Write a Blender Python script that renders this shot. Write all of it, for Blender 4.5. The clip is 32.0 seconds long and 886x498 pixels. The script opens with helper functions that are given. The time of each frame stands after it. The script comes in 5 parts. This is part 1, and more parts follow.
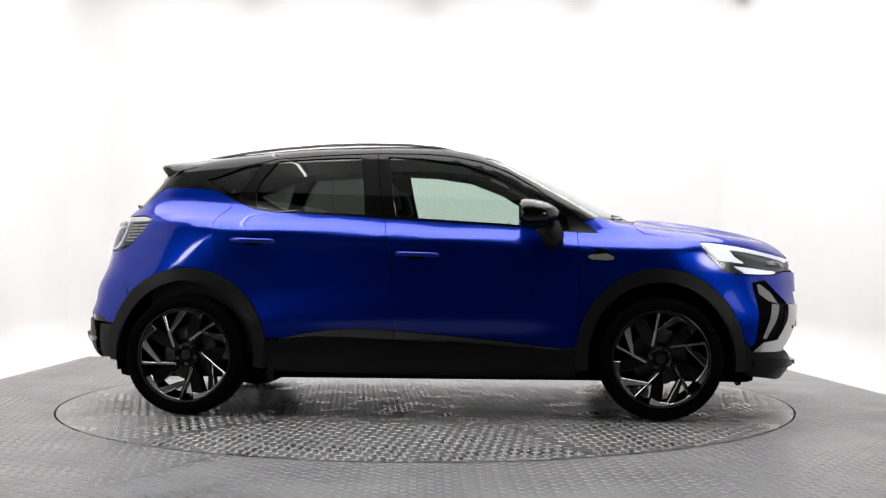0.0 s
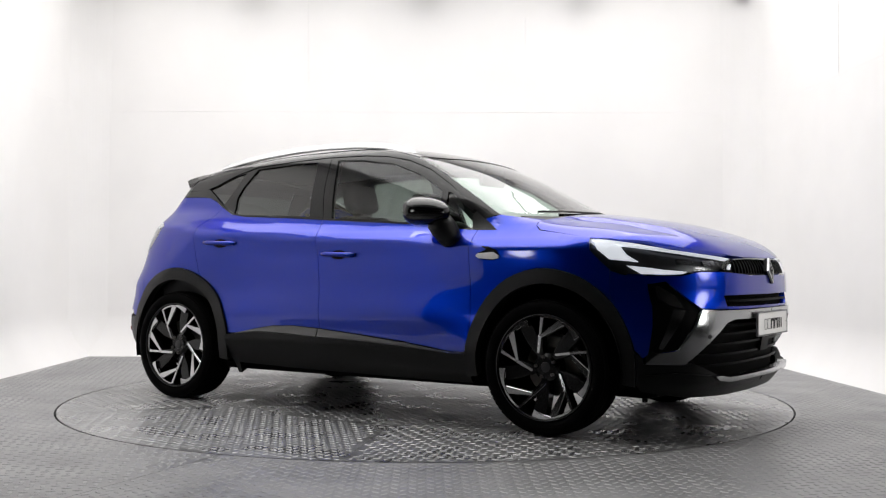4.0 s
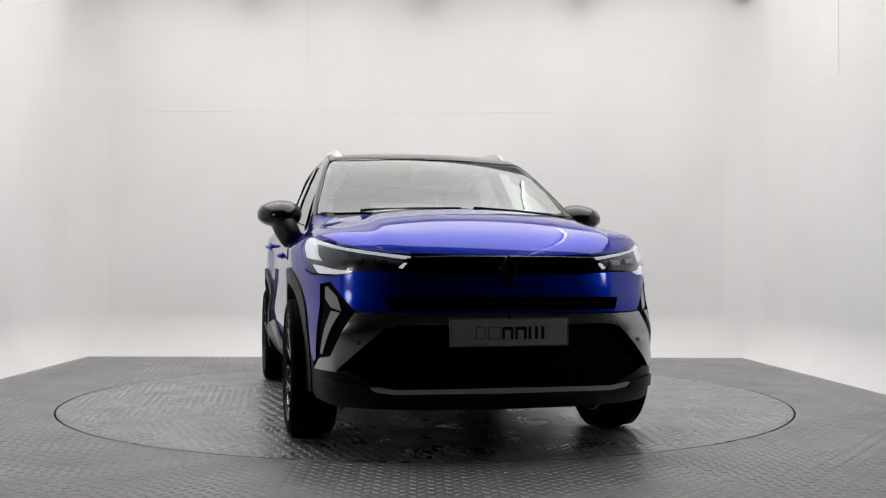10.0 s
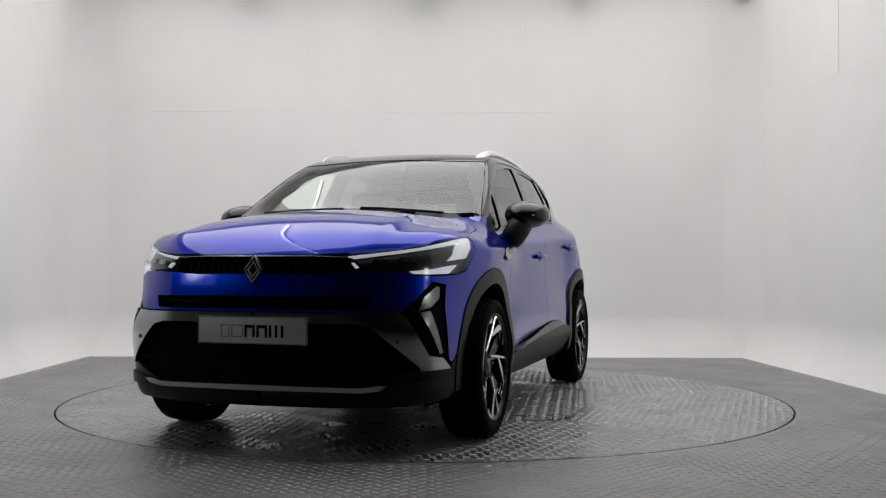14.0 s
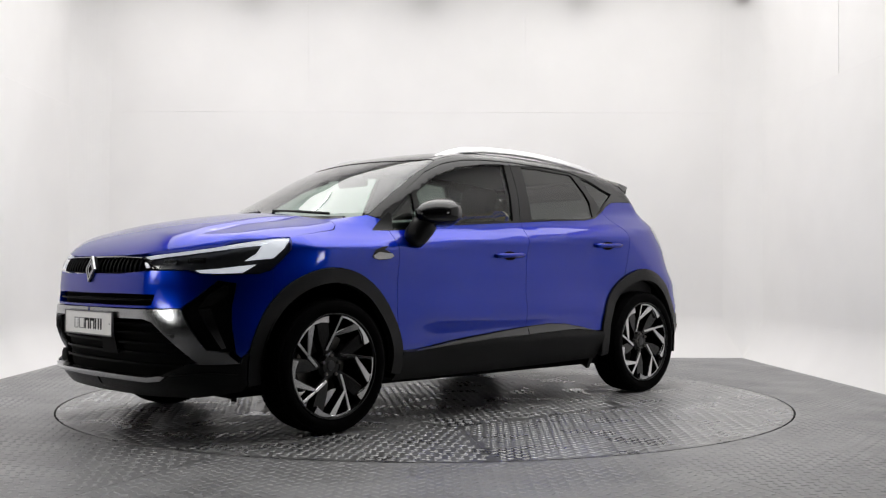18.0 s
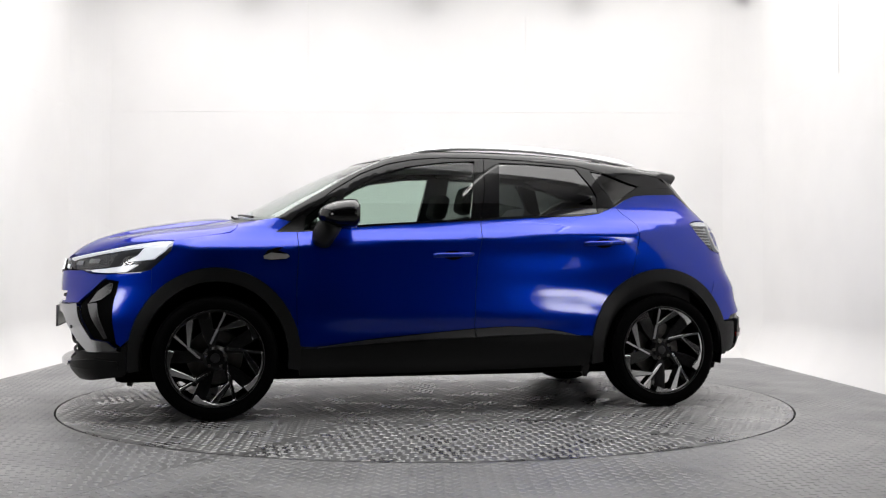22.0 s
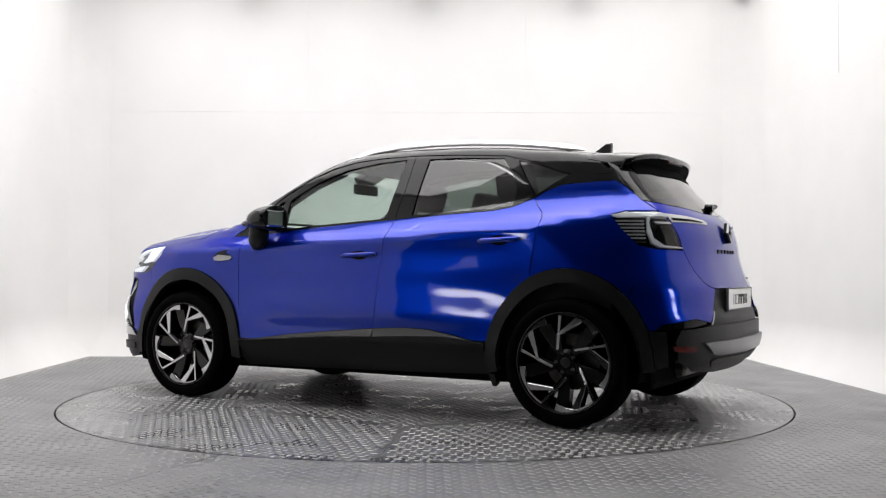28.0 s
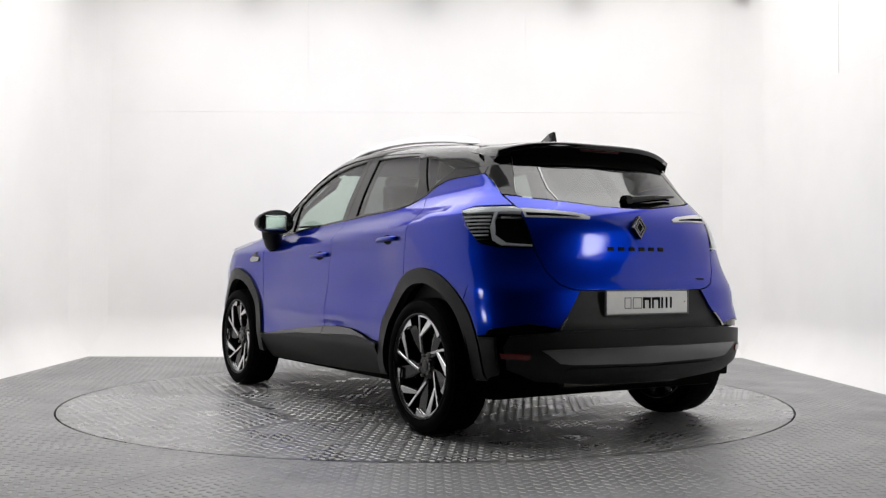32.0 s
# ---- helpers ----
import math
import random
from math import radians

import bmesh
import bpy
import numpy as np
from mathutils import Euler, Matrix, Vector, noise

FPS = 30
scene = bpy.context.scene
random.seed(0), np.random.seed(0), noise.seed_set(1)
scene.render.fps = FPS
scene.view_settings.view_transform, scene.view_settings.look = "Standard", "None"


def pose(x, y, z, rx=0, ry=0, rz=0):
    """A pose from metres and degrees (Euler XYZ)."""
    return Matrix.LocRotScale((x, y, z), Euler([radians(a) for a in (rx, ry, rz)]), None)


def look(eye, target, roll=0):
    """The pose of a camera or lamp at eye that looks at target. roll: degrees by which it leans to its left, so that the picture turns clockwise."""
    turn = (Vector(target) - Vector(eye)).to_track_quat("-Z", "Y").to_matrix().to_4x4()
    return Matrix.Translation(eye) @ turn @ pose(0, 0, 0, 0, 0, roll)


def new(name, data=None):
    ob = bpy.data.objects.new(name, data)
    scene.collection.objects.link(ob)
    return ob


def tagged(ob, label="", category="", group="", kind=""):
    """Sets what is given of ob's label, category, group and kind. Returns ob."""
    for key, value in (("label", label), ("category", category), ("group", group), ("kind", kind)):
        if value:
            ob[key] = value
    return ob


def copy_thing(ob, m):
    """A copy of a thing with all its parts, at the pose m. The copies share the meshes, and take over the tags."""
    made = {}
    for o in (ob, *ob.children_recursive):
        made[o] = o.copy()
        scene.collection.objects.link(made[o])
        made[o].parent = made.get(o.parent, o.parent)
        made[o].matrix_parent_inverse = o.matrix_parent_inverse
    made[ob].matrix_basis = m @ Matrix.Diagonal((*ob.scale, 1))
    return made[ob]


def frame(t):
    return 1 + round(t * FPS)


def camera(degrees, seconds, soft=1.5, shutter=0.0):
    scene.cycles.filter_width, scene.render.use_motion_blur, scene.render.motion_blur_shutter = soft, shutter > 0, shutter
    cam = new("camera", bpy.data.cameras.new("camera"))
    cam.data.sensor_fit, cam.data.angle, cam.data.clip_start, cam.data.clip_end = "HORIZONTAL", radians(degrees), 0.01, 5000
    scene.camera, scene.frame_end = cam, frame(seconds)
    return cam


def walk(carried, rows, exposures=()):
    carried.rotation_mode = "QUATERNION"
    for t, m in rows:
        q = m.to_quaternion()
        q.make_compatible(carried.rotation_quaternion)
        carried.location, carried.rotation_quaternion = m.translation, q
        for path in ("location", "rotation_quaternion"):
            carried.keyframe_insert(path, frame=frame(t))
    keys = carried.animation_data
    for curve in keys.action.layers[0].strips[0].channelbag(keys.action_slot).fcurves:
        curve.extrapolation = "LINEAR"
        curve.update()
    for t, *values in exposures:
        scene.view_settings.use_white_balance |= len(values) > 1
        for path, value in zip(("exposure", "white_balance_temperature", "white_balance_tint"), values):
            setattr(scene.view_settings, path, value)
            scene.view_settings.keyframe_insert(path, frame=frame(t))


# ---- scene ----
# ---- camera ----
SECONDS = 32.0
cam = camera(46.9, SECONDS, soft=1.25)
EYE = Vector((0.0, -6.609, 0.819))
stand = look(EYE, EYE + Vector((0.01536, 0.99967, 0.02075)), 0.148)
walk(cam, [(0, stand), (SECONDS, stand)],
     [(0, -0.24), (3.5, -0.46), (6, -0.56), (8, -0.77), (9, -0.89), (10, -0.89), (11, -1.04), (12, -0.92), (13, -1.05), (14, -1.13), (15, -1.09), (17, -0.87), (18, -0.71), (20, -0.53), (22, -0.47), (24, -0.31), (28, -0.52), (32, -0.52)])

# ---- world and lamps ----
world = bpy.data.worlds.new("world")
scene.world = world
world.use_nodes = True
world.node_tree.nodes["Background"].inputs[0].default_value = (0.01, 0.01, 0.011, 1)
world.node_tree.nodes["Background"].inputs[1].default_value = 0.3


def lamp(name, place, target, wide, deep, watts, colour=(1, 1, 1)):
    data = bpy.data.lights.new(name, "AREA")
    data.shape, data.size, data.size_y, data.energy, data.color = "RECTANGLE", wide, deep, watts, colour
    data.spread = math.radians(159)
    ob = new(name, data)
    ob.matrix_world = look(place, target)
    return ob


# one wide added lamp for the studio's light from above, whose source is unseen
lamp("ceiling_lamp", (-0.05, 0.48, 3.76), (-0.05, 0.48, 0), 6.1, 4.8, 310, (1.0, 0.985, 0.97))


# ---- materials ----
def material(name):
    m = bpy.data.materials.new(name)
    m.use_nodes = True
    return m, m.node_tree, m.node_tree.nodes["Principled BSDF"]


def link(tree, a, b):
    tree.links.new(a, b)


def noise_ramp(tree, scale, lo, hi, detail=4, where=None):
    """A grey noise squeezed between lo and hi."""
    co = tree.nodes.new("ShaderNodeTexCoord")
    n = tree.nodes.new("ShaderNodeTexNoise")
    n.inputs["Scale"].default_value, n.inputs["Detail"].default_value = scale, detail
    link(tree, co.outputs["Object"], n.inputs["Vector"])
    r = tree.nodes.new("ShaderNodeMapRange")
    r.inputs["From Min"].default_value, r.inputs["From Max"].default_value = 0.3, 0.7
    r.inputs["To Min"].default_value, r.inputs["To Max"].default_value = lo, hi
    link(tree, n.outputs["Fac"], r.inputs["Value"])
    return n, r


def surface(name, colour, rough=0.5, metal=0.0, coat=0.0, coat_rough=0.03, vary=0.0, scale=4.0, grain=0.0, grain_scale=400.0, rough_vary=0.0, spec=0.5, coat_ior=1.5):
    """A principled material, with mottling, roughness wear and fine relief."""
    m, tree, b = material(name)
    b.inputs["Base Color"].default_value = (*colour, 1)
    b.inputs["Roughness"].default_value, b.inputs["Metallic"].default_value = rough, metal
    b.inputs["Coat Weight"].default_value, b.inputs["Coat Roughness"].default_value = coat, coat_rough
    b.inputs["Specular IOR Level"].default_value = spec
    b.inputs["Coat IOR"].default_value = coat_ior
    if vary:
        _, r = noise_ramp(tree, scale, 1 - vary, 1 + vary)
        mix = tree.nodes.new("ShaderNodeMix")
        mix.data_type, mix.blend_type = "RGBA", "MULTIPLY"
        mix.inputs[0].default_value = 1
        mix.inputs[6].default_value = (*colour, 1)
        link(tree, r.outputs[0], mix.inputs[7])
        link(tree, mix.outputs[2], b.inputs["Base Color"])
    if rough_vary:
        _, r = noise_ramp(tree, scale * 2.3, max(0.02, rough - rough_vary), rough + rough_vary)
        link(tree, r.outputs[0], b.inputs["Roughness"])
    if grain:
        n, _ = noise_ramp(tree, grain_scale, 0, 1, 2)
        bump_node = tree.nodes.new("ShaderNodeBump")
        bump_node.inputs["Strength"].default_value, bump_node.inputs["Distance"].default_value = grain, 0.002
        link(tree, n.outputs["Fac"], bump_node.inputs["Height"])
        link(tree, bump_node.outputs[0], b.inputs["Normal"])
    return m


def glass(name, tint, gloss=1.0, least=0.05):
    """A thin pane: tinted see-through with a mirror gloss by Fresnel."""
    m = bpy.data.materials.new(name)
    m.use_nodes = True
    tree = m.node_tree
    tree.nodes.remove(tree.nodes["Principled BSDF"])
    out = tree.nodes["Material Output"]
    t = tree.nodes.new("ShaderNodeBsdfTransparent")
    t.inputs[0].default_value = (*tint, 1)
    g = tree.nodes.new("ShaderNodeBsdfGlossy")
    g.inputs["Roughness"].default_value = 0.01
    g.inputs[0].default_value = (gloss, gloss, gloss, 1)
    f = tree.nodes.new("ShaderNodeLayerWeight")
    f.inputs["Blend"].default_value = 0.5
    p = tree.nodes.new("ShaderNodeMath")
    p.operation = "POWER"
    p.inputs[1].default_value = 5.0
    link(tree, f.outputs["Facing"], p.inputs[0])
    r = tree.nodes.new("ShaderNodeMapRange")
    r.inputs["To Min"].default_value, r.inputs["To Max"].default_value = least, 1.0
    link(tree, p.outputs[0], r.inputs["Value"])
    mix = tree.nodes.new("ShaderNodeMixShader")
    link(tree, r.outputs[0], mix.inputs[0])
    link(tree, t.outputs[0], mix.inputs[1])
    link(tree, g.outputs[0], mix.inputs[2])
    link(tree, mix.outputs[0], out.inputs[0])
    return m


def glow(name, colour, strength):
    m, tree, b = material(name)
    b.inputs["Base Color"].default_value = (*colour, 1)
    b.inputs["Emission Color"].default_value = (*colour, 1)
    b.inputs["Emission Strength"].default_value = strength
    return m


def soft_glow(name, colour, strength):
    """A lamp's cloth diffuser, brightest in its middle."""
    m, tree, b = material(name)
    b.inputs["Base Color"].default_value = (*colour, 1)
    b.inputs["Emission Color"].default_value = (*colour, 1)
    co, sep = tree.nodes.new("ShaderNodeTexCoord"), tree.nodes.new("ShaderNodeSeparateXYZ")
    link(tree, co.outputs["Generated"], sep.inputs[0])
    squares = []
    for axis in ("X", "Z"):
        off = tree.nodes.new("ShaderNodeMath")
        off.operation = "SUBTRACT"
        off.inputs[1].default_value = 0.5
        link(tree, sep.outputs[axis], off.inputs[0])
        square = tree.nodes.new("ShaderNodeMath")
        square.operation = "POWER"
        square.inputs[1].default_value = 2.0
        link(tree, off.outputs[0], square.inputs[0])
        squares.append(square.outputs[0])
    both_axes = tree.nodes.new("ShaderNodeMath")
    link(tree, squares[0], both_axes.inputs[0])
    link(tree, squares[1], both_axes.inputs[1])
    r = tree.nodes.new("ShaderNodeMapRange")
    r.interpolation_type = "SMOOTHERSTEP"
    r.inputs["From Min"].default_value, r.inputs["From Max"].default_value = 0.0, 0.24
    r.inputs["To Min"].default_value, r.inputs["To Max"].default_value = 1.0, 0.0
    link(tree, both_axes.outputs[0], r.inputs["Value"])
    whole = r.outputs[0]
    mul = tree.nodes.new("ShaderNodeMath")
    mul.operation = "MULTIPLY"
    mul.inputs[1].default_value = strength
    link(tree, whole, mul.inputs[0])
    link(tree, mul.outputs[0], b.inputs["Emission Strength"])
    return m


PAINT = surface("blue_paint", (0.0006, 0.024, 0.36), rough=0.36, metal=0.90, coat=1.0, coat_rough=0.012, coat_ior=1.53, vary=0.03, scale=900)
PAINT.node_tree.nodes["Principled BSDF"].inputs["Specular Tint"].default_value = (0.05, 0.18, 0.50, 1)
ROOF_BLACK = surface("gloss_black", (0.004, 0.004, 0.0045), rough=0.3, spec=0.05, coat=1.0, coat_rough=0.02, coat_ior=1.4)
PLASTIC = surface("grained_black_plastic", (0.005, 0.005, 0.0052), spec=0.30, rough=0.42, vary=0.12, scale=6, grain=0.25, grain_scale=900)
# the same plastic made darker: shade low on the body put into the colour
DARKENED_PLASTIC = surface("darkened_black_plastic", (0.0028, 0.0028, 0.0029), spec=0.20, rough=0.38, vary=0.12, scale=6, grain=0.2, grain_scale=900)
GREY_PLASTIC = surface("grey_lower_trim", (0.022, 0.022, 0.0225), rough=0.28, spec=0.9, vary=0.06, scale=8, grain=0.1, grain_scale=900)
SATIN = surface("satin_silver", (0.42, 0.425, 0.435), rough=0.23, metal=1.0, vary=0.05, scale=9)
DIFFUSER = surface("dark_satin_silver", (0.20, 0.20, 0.205), rough=0.34, metal=0.85, vary=0.05, scale=9)
CHROME = surface("chrome", (0.75, 0.75, 0.77), rough=0.12, metal=1.0)
RAIL = surface("brushed_aluminium", (0.88, 0.88, 0.89), rough=0.3, metal=0.9, vary=0.04, scale=20)
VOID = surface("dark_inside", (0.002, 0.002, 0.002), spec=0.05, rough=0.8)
MESH_BLACK = surface("grille_black", (0.003, 0.003, 0.0033), spec=0.02, rough=0.4, vary=0.1, scale=30)
RUBBER = surface("tyre_rubber", (0.002, 0.002, 0.0022), spec=0.025, rough=0.65, vary=0.2, scale=12, grain=0.2, grain_scale=300)
RIM_BLACK = surface("rim_gloss_black", (0.004, 0.004, 0.0045), rough=0.25, spec=0.2, coat=0.2)
RIM_FACE = surface("machined_rim_face", (0.52, 0.52, 0.53), rough=0.14, metal=1.0, vary=0.05, scale=60)
DISC_STEEL = surface("brake_steel", (0.10, 0.095, 0.09), rough=0.4, metal=0.9, vary=0.15, scale=25)
CALIPER = surface("caliper_grey", (0.45, 0.45, 0.46), rough=0.4, metal=0.6, vary=0.1, scale=40)
CLOTH = surface("black_seat_cloth", (0.012, 0.012, 0.013), spec=0.2, rough=0.85, vary=0.2, scale=60, grain=0.4, grain_scale=500)
TRIM_IN = surface("cabin_plastic", (0.008, 0.008, 0.009), spec=0.25, rough=0.6, vary=0.1, scale=20)
LINING = surface("grey_headlining", (0.16, 0.16, 0.16), rough=0.9, vary=0.1, scale=50)
GLASS = glass("green_tinted_glass", (0.66, 0.76, 0.70))
DARK_GLASS = glass("privacy_glass", (0.18, 0.20, 0.19), least=0.085)
SCREEN_GLASS = glass("windscreen_glass", (0.72, 0.80, 0.76), least=0.09)
LENS = glass("clear_lens", (0.93, 0.95, 0.97))
LAMP_WHITE = surface("lamp_reflector_white", (0.62, 0.63, 0.65), rough=0.25, coat=0.8)
DAYLIGHT = glow("daytime_light_white", (0.82, 0.84, 0.88), 0.9)
LAMP_GREY = surface("lamp_bowl_grey", (0.03, 0.03, 0.032), rough=0.3, metal=0.4, vary=0.15, scale=40)
HOUSING = surface("grey_housing", (0.40, 0.40, 0.40), rough=0.6)
DARK_RED = surface("dark_red_lens", (0.04, 0.002, 0.002), rough=0.3, spec=0.2)
RED = surface("red_reflector", (0.12, 0.003, 0.003), rough=0.2, coat=0.4)
PLATE = surface("plate_reflective_white", (0.82, 0.82, 0.80), rough=0.34, metal=0.88, vary=0.03, scale=15)
INK = surface("plate_ink", (0.006, 0.006, 0.007), spec=0.1, rough=0.5)
INK_GREY = surface("plate_ink_grey", (0.22, 0.22, 0.23), rough=0.5)
WALL_WHITE = surface("studio_white_paint", (0.89, 0.878, 0.87), rough=0.85, vary=0.04, scale=0.8, grain=0.06, grain_scale=60)
CEILING_WHITE = surface("ceiling_white", (0.84, 0.835, 0.83), rough=0.9, vary=0.03, scale=1)
STEEL = surface("tread_plate_steel", (0.26, 0.26, 0.262), rough=0.31, metal=0.7, vary=0.18, scale=1.7, rough_vary=0.12, grain=0.2, grain_scale=120)
BUTTON = surface("tread_plate_buttons", (0.36, 0.36, 0.362), rough=0.42, metal=0.6, vary=0.2, scale=2.5, rough_vary=0.1)
DULL_STEEL = surface("worn_tread_plate_steel", (0.25, 0.25, 0.252), rough=0.42, metal=0.5, vary=0.16, scale=1.3, rough_vary=0.1, grain=0.2, grain_scale=120)
DULL_BUTTON = surface("worn_tread_plate_buttons", (0.29, 0.29, 0.292), rough=0.50, metal=0.4, vary=0.2, scale=2.0, rough_vary=0.08)
SEAM = surface("dark_gap", (0.006, 0.006, 0.006), rough=0.9)
HALL_BLACK = surface("hall_lining_black", (0.010, 0.010, 0.010), rough=0.95, vary=0.3, scale=3)
CONCRETE = surface("dark_concrete", (0.06, 0.06, 0.06), rough=0.8, vary=0.2, scale=2)
TUBE = glow("light_tube_white", (1.0, 0.99, 0.97), 11)
PANEL = soft_glow("light_panel", (1.0, 0.99, 0.97), 15)
DARK_CHROME = surface("dark_chrome", (0.22, 0.22, 0.226), rough=0.24, metal=1.0, vary=0.05, scale=9)
# ---- mesh helpers ----
def part(name, mesh, mat, parent=None, label="", smooth=False):
    """Links a bmesh or mesh as one object under a thing or a part."""
    if isinstance(mesh, bmesh.types.BMesh):
        me = bpy.data.meshes.new(name)
        bmesh.ops.recalc_face_normals(mesh, faces=mesh.faces)
        for f in mesh.faces:
            f.smooth = smooth
        mesh.to_mesh(me)
        mesh.free()
        mesh = me
    if mat and not mesh.materials:
        mesh.materials.append(mat)
    ob = new(name, mesh)
    if parent:
        ob.parent = parent
    if label:
        tagged(ob, label)
    return ob


def box(x0, x1, y0, y1, z0, z1, bevel=0.0, bm=None, segments=2):
    """A box, with rounded edges if bevel is given."""
    b = bmesh.new()
    bmesh.ops.create_cube(b, size=1, matrix=Matrix.Translation(((x0 + x1) / 2, (y0 + y1) / 2, (z0 + z1) / 2)) @ Matrix.Diagonal((x1 - x0, y1 - y0, z1 - z0, 1)))
    if bevel:
        bmesh.ops.bevel(b, geom=b.edges[:], offset=bevel, segments=segments, affect="EDGES", profile=0.6)
    return merge(bm, b)


def merge(bm, b):
    if bm is None:
        return b
    me = bpy.data.meshes.new("tmp")
    b.to_mesh(me)
    b.free()
    bm.from_mesh(me)
    bpy.data.meshes.remove(me)
    return bm


def tube(points, radii, sides=10, flat=1.0, bm=None, cap=True):
    """A tube along points; flat squashes it in z."""
    b = bmesh.new()
    rings = []
    for i, q in enumerate(points):
        q = Vector(q)
        a = Vector(points[max(0, i - 1)])
        c = Vector(points[min(len(points) - 1, i + 1)])
        t = (c - a).normalized()
        up = Vector((0, 0, 1)) if abs(t.z) < 0.9 else Vector((1, 0, 0))
        s = t.cross(up).normalized()
        u = s.cross(t)
        r = radii[i] if isinstance(radii, (list, tuple)) else radii
        rings.append([b.verts.new(q + s * r * math.cos(k * math.tau / sides) + u * r * flat * math.sin(k * math.tau / sides)) for k in range(sides)])
    for a, c in zip(rings, rings[1:]):
        for k in range(sides):
            b.faces.new((a[k], a[(k + 1) % sides], c[(k + 1) % sides], c[k]))
    if cap:
        b.faces.new(rings[0])
        b.faces.new(rings[-1][::-1])
    return merge(bm, b)


def prism(points, y0, y1, bm=None, bevel=0.0, lean=None):
    """A polygon of (x, z) drawn out from y0 to y1; lean moves its corners along y."""
    b = bmesh.new()
    lean = lean or [0.0] * len(points)
    lo = [b.verts.new((x, y0 + d, z)) for (x, z), d in zip(points, lean)]
    hi = [b.verts.new((x, y1 + d, z)) for (x, z), d in zip(points, lean)]
    n = len(points)
    b.faces.new(lo)
    b.faces.new(hi[::-1])
    for i in range(n):
        b.faces.new((lo[i], lo[(i + 1) % n], hi[(i + 1) % n], hi[i]))
    if bevel:
        bmesh.ops.bevel(b, geom=b.edges[:], offset=bevel, segments=1, affect="EDGES")
    return merge(bm, b)


def lathe(profile, sides=64, bm=None):
    """Turns (radius, y) pairs round the y axis; the profile is closed."""
    b = bmesh.new()
    rings = [[b.verts.new((r * math.cos(k * math.tau / sides), y, r * math.sin(k * math.tau / sides))) for k in range(sides)] for r, y in profile]
    for a, c in zip(rings, rings[1:] + rings[:1]):
        for k in range(sides):
            b.faces.new((a[k], a[(k + 1) % sides], c[(k + 1) % sides], c[k]))
    return merge(bm, b)


# ---- the car's shape ----
def curve(*pts, soft=0.0):
    """A monotone curve through (x, y) pairs, smoothed over a length soft."""
    xs = np.array([p[0] for p in pts], float)
    ys = np.array([p[1] for p in pts], float)
    if xs[0] > xs[-1]:
        xs, ys = xs[::-1], ys[::-1]
    h = np.diff(xs)
    d = np.diff(ys) / h
    m = np.zeros(len(xs))
    m[0], m[-1] = d[0], d[-1]
    for i in range(1, len(xs) - 1):
        if d[i - 1] * d[i] > 0:
            a, b = 2 * h[i] + h[i - 1], h[i] + 2 * h[i - 1]
            m[i] = (a + b) / (a / d[i - 1] + b / d[i])
    # sampled finely, with straight ends
    lo, hi = xs[0] - 0.6, xs[-1] + 0.6
    tx = np.linspace(lo, hi, 6001)
    i = np.clip(np.searchsorted(xs, tx) - 1, 0, len(h) - 1)
    t = (tx - xs[i]) / h[i]
    c = np.clip(t, 0, 1)
    c2, c3 = c * c, c * c * c
    v = (2*c3 - 3*c2 + 1)*ys[i] + (c3 - 2*c2 + c)*h[i]*m[i] + (3*c2 - 2*c3)*ys[i+1] + (c3 - c2)*h[i]*m[i+1]
    v += np.where(t < 0, t * h[i] * m[0], 0) + np.where(t > 1, (t - 1) * h[i] * m[-1], 0)

    if soft:
        d = tx[1] - tx[0]
        k = np.arange(-int(3 * soft / d), int(3 * soft / d) + 1) * d
        w = np.exp(-0.5 * (k / soft) ** 2)
        n = len(k) // 2
        ends = np.concatenate([v[0] + (v[1] - v[0]) * np.arange(-n, 0), v, v[-1] + (v[-1] - v[-2]) * np.arange(1, n + 1)])
        v = np.convolve(ends, w / w.sum(), "valid")

    def at(x):
        return np.interp(x, tx, v)
    return at


def step(a, b, x):
    t = np.clip((x - a) / (b - a), 0, 1)
    return t * t * (3 - 2 * t)

# half width by height, by length; the shoulder climbs to the rear
SIDE = curve((.1, .77), (.2, .82), (.30, .862), (.42, .878), (.52, .868), (.62, .858), (.74, .858), (.84, .866), (.90, .870), (.934, .8695), (.948, .862), (.985, .824), (1.03, .776), (1.2, .712), (1.4, .625), (1.56, .535), soft=0.007)
LIFT = curve((2.1, -.05), (1.6, -.02), (1.0, 0), (0, .045), (-.6, .075), (-1.1, .10), (-1.6, .11), (-2, .11), soft=0.09)
PLAN = curve((2.2, .12), (2.0, .065), (1.8, .03), (1.6, .01), (1.3, 0), (.6, .012), (-.4, .012), (-1.2, 0), (-1.5, .006), (-1.7, .022), (-1.9, .055), (-2.1, .11), soft=0.09)
PLAN_UP = curve((1.6, .06), (1.1, .015), (.6, 0), (0, 0), (-.5, .008), (-1.0, .03), (-1.5, .09), (-1.9, .14), soft=0.09)
TOP = curve((2.25, .85), (2.15, .915), (2.05, .965), (1.9, 1.016), (1.7, 1.062), (1.5, 1.094), (1.3, 1.12), (1.22, 1.132), (1.1, 1.18), (.9, 1.28), (.6, 1.425), (.4, 1.498), (.2, 1.54), (0, 1.558), (-.3, 1.566), (-.6, 1.56), (-1.0, 1.53), (-1.3, 1.497), (-1.6, 1.455), (-1.8, 1.42), soft=0.03)
BOW = curve((2.0, 0), (1.6, .05), (1.25, .30), (.6, .28), (.1, .08), (-.3, 0), (-1, 0), soft=0.09)
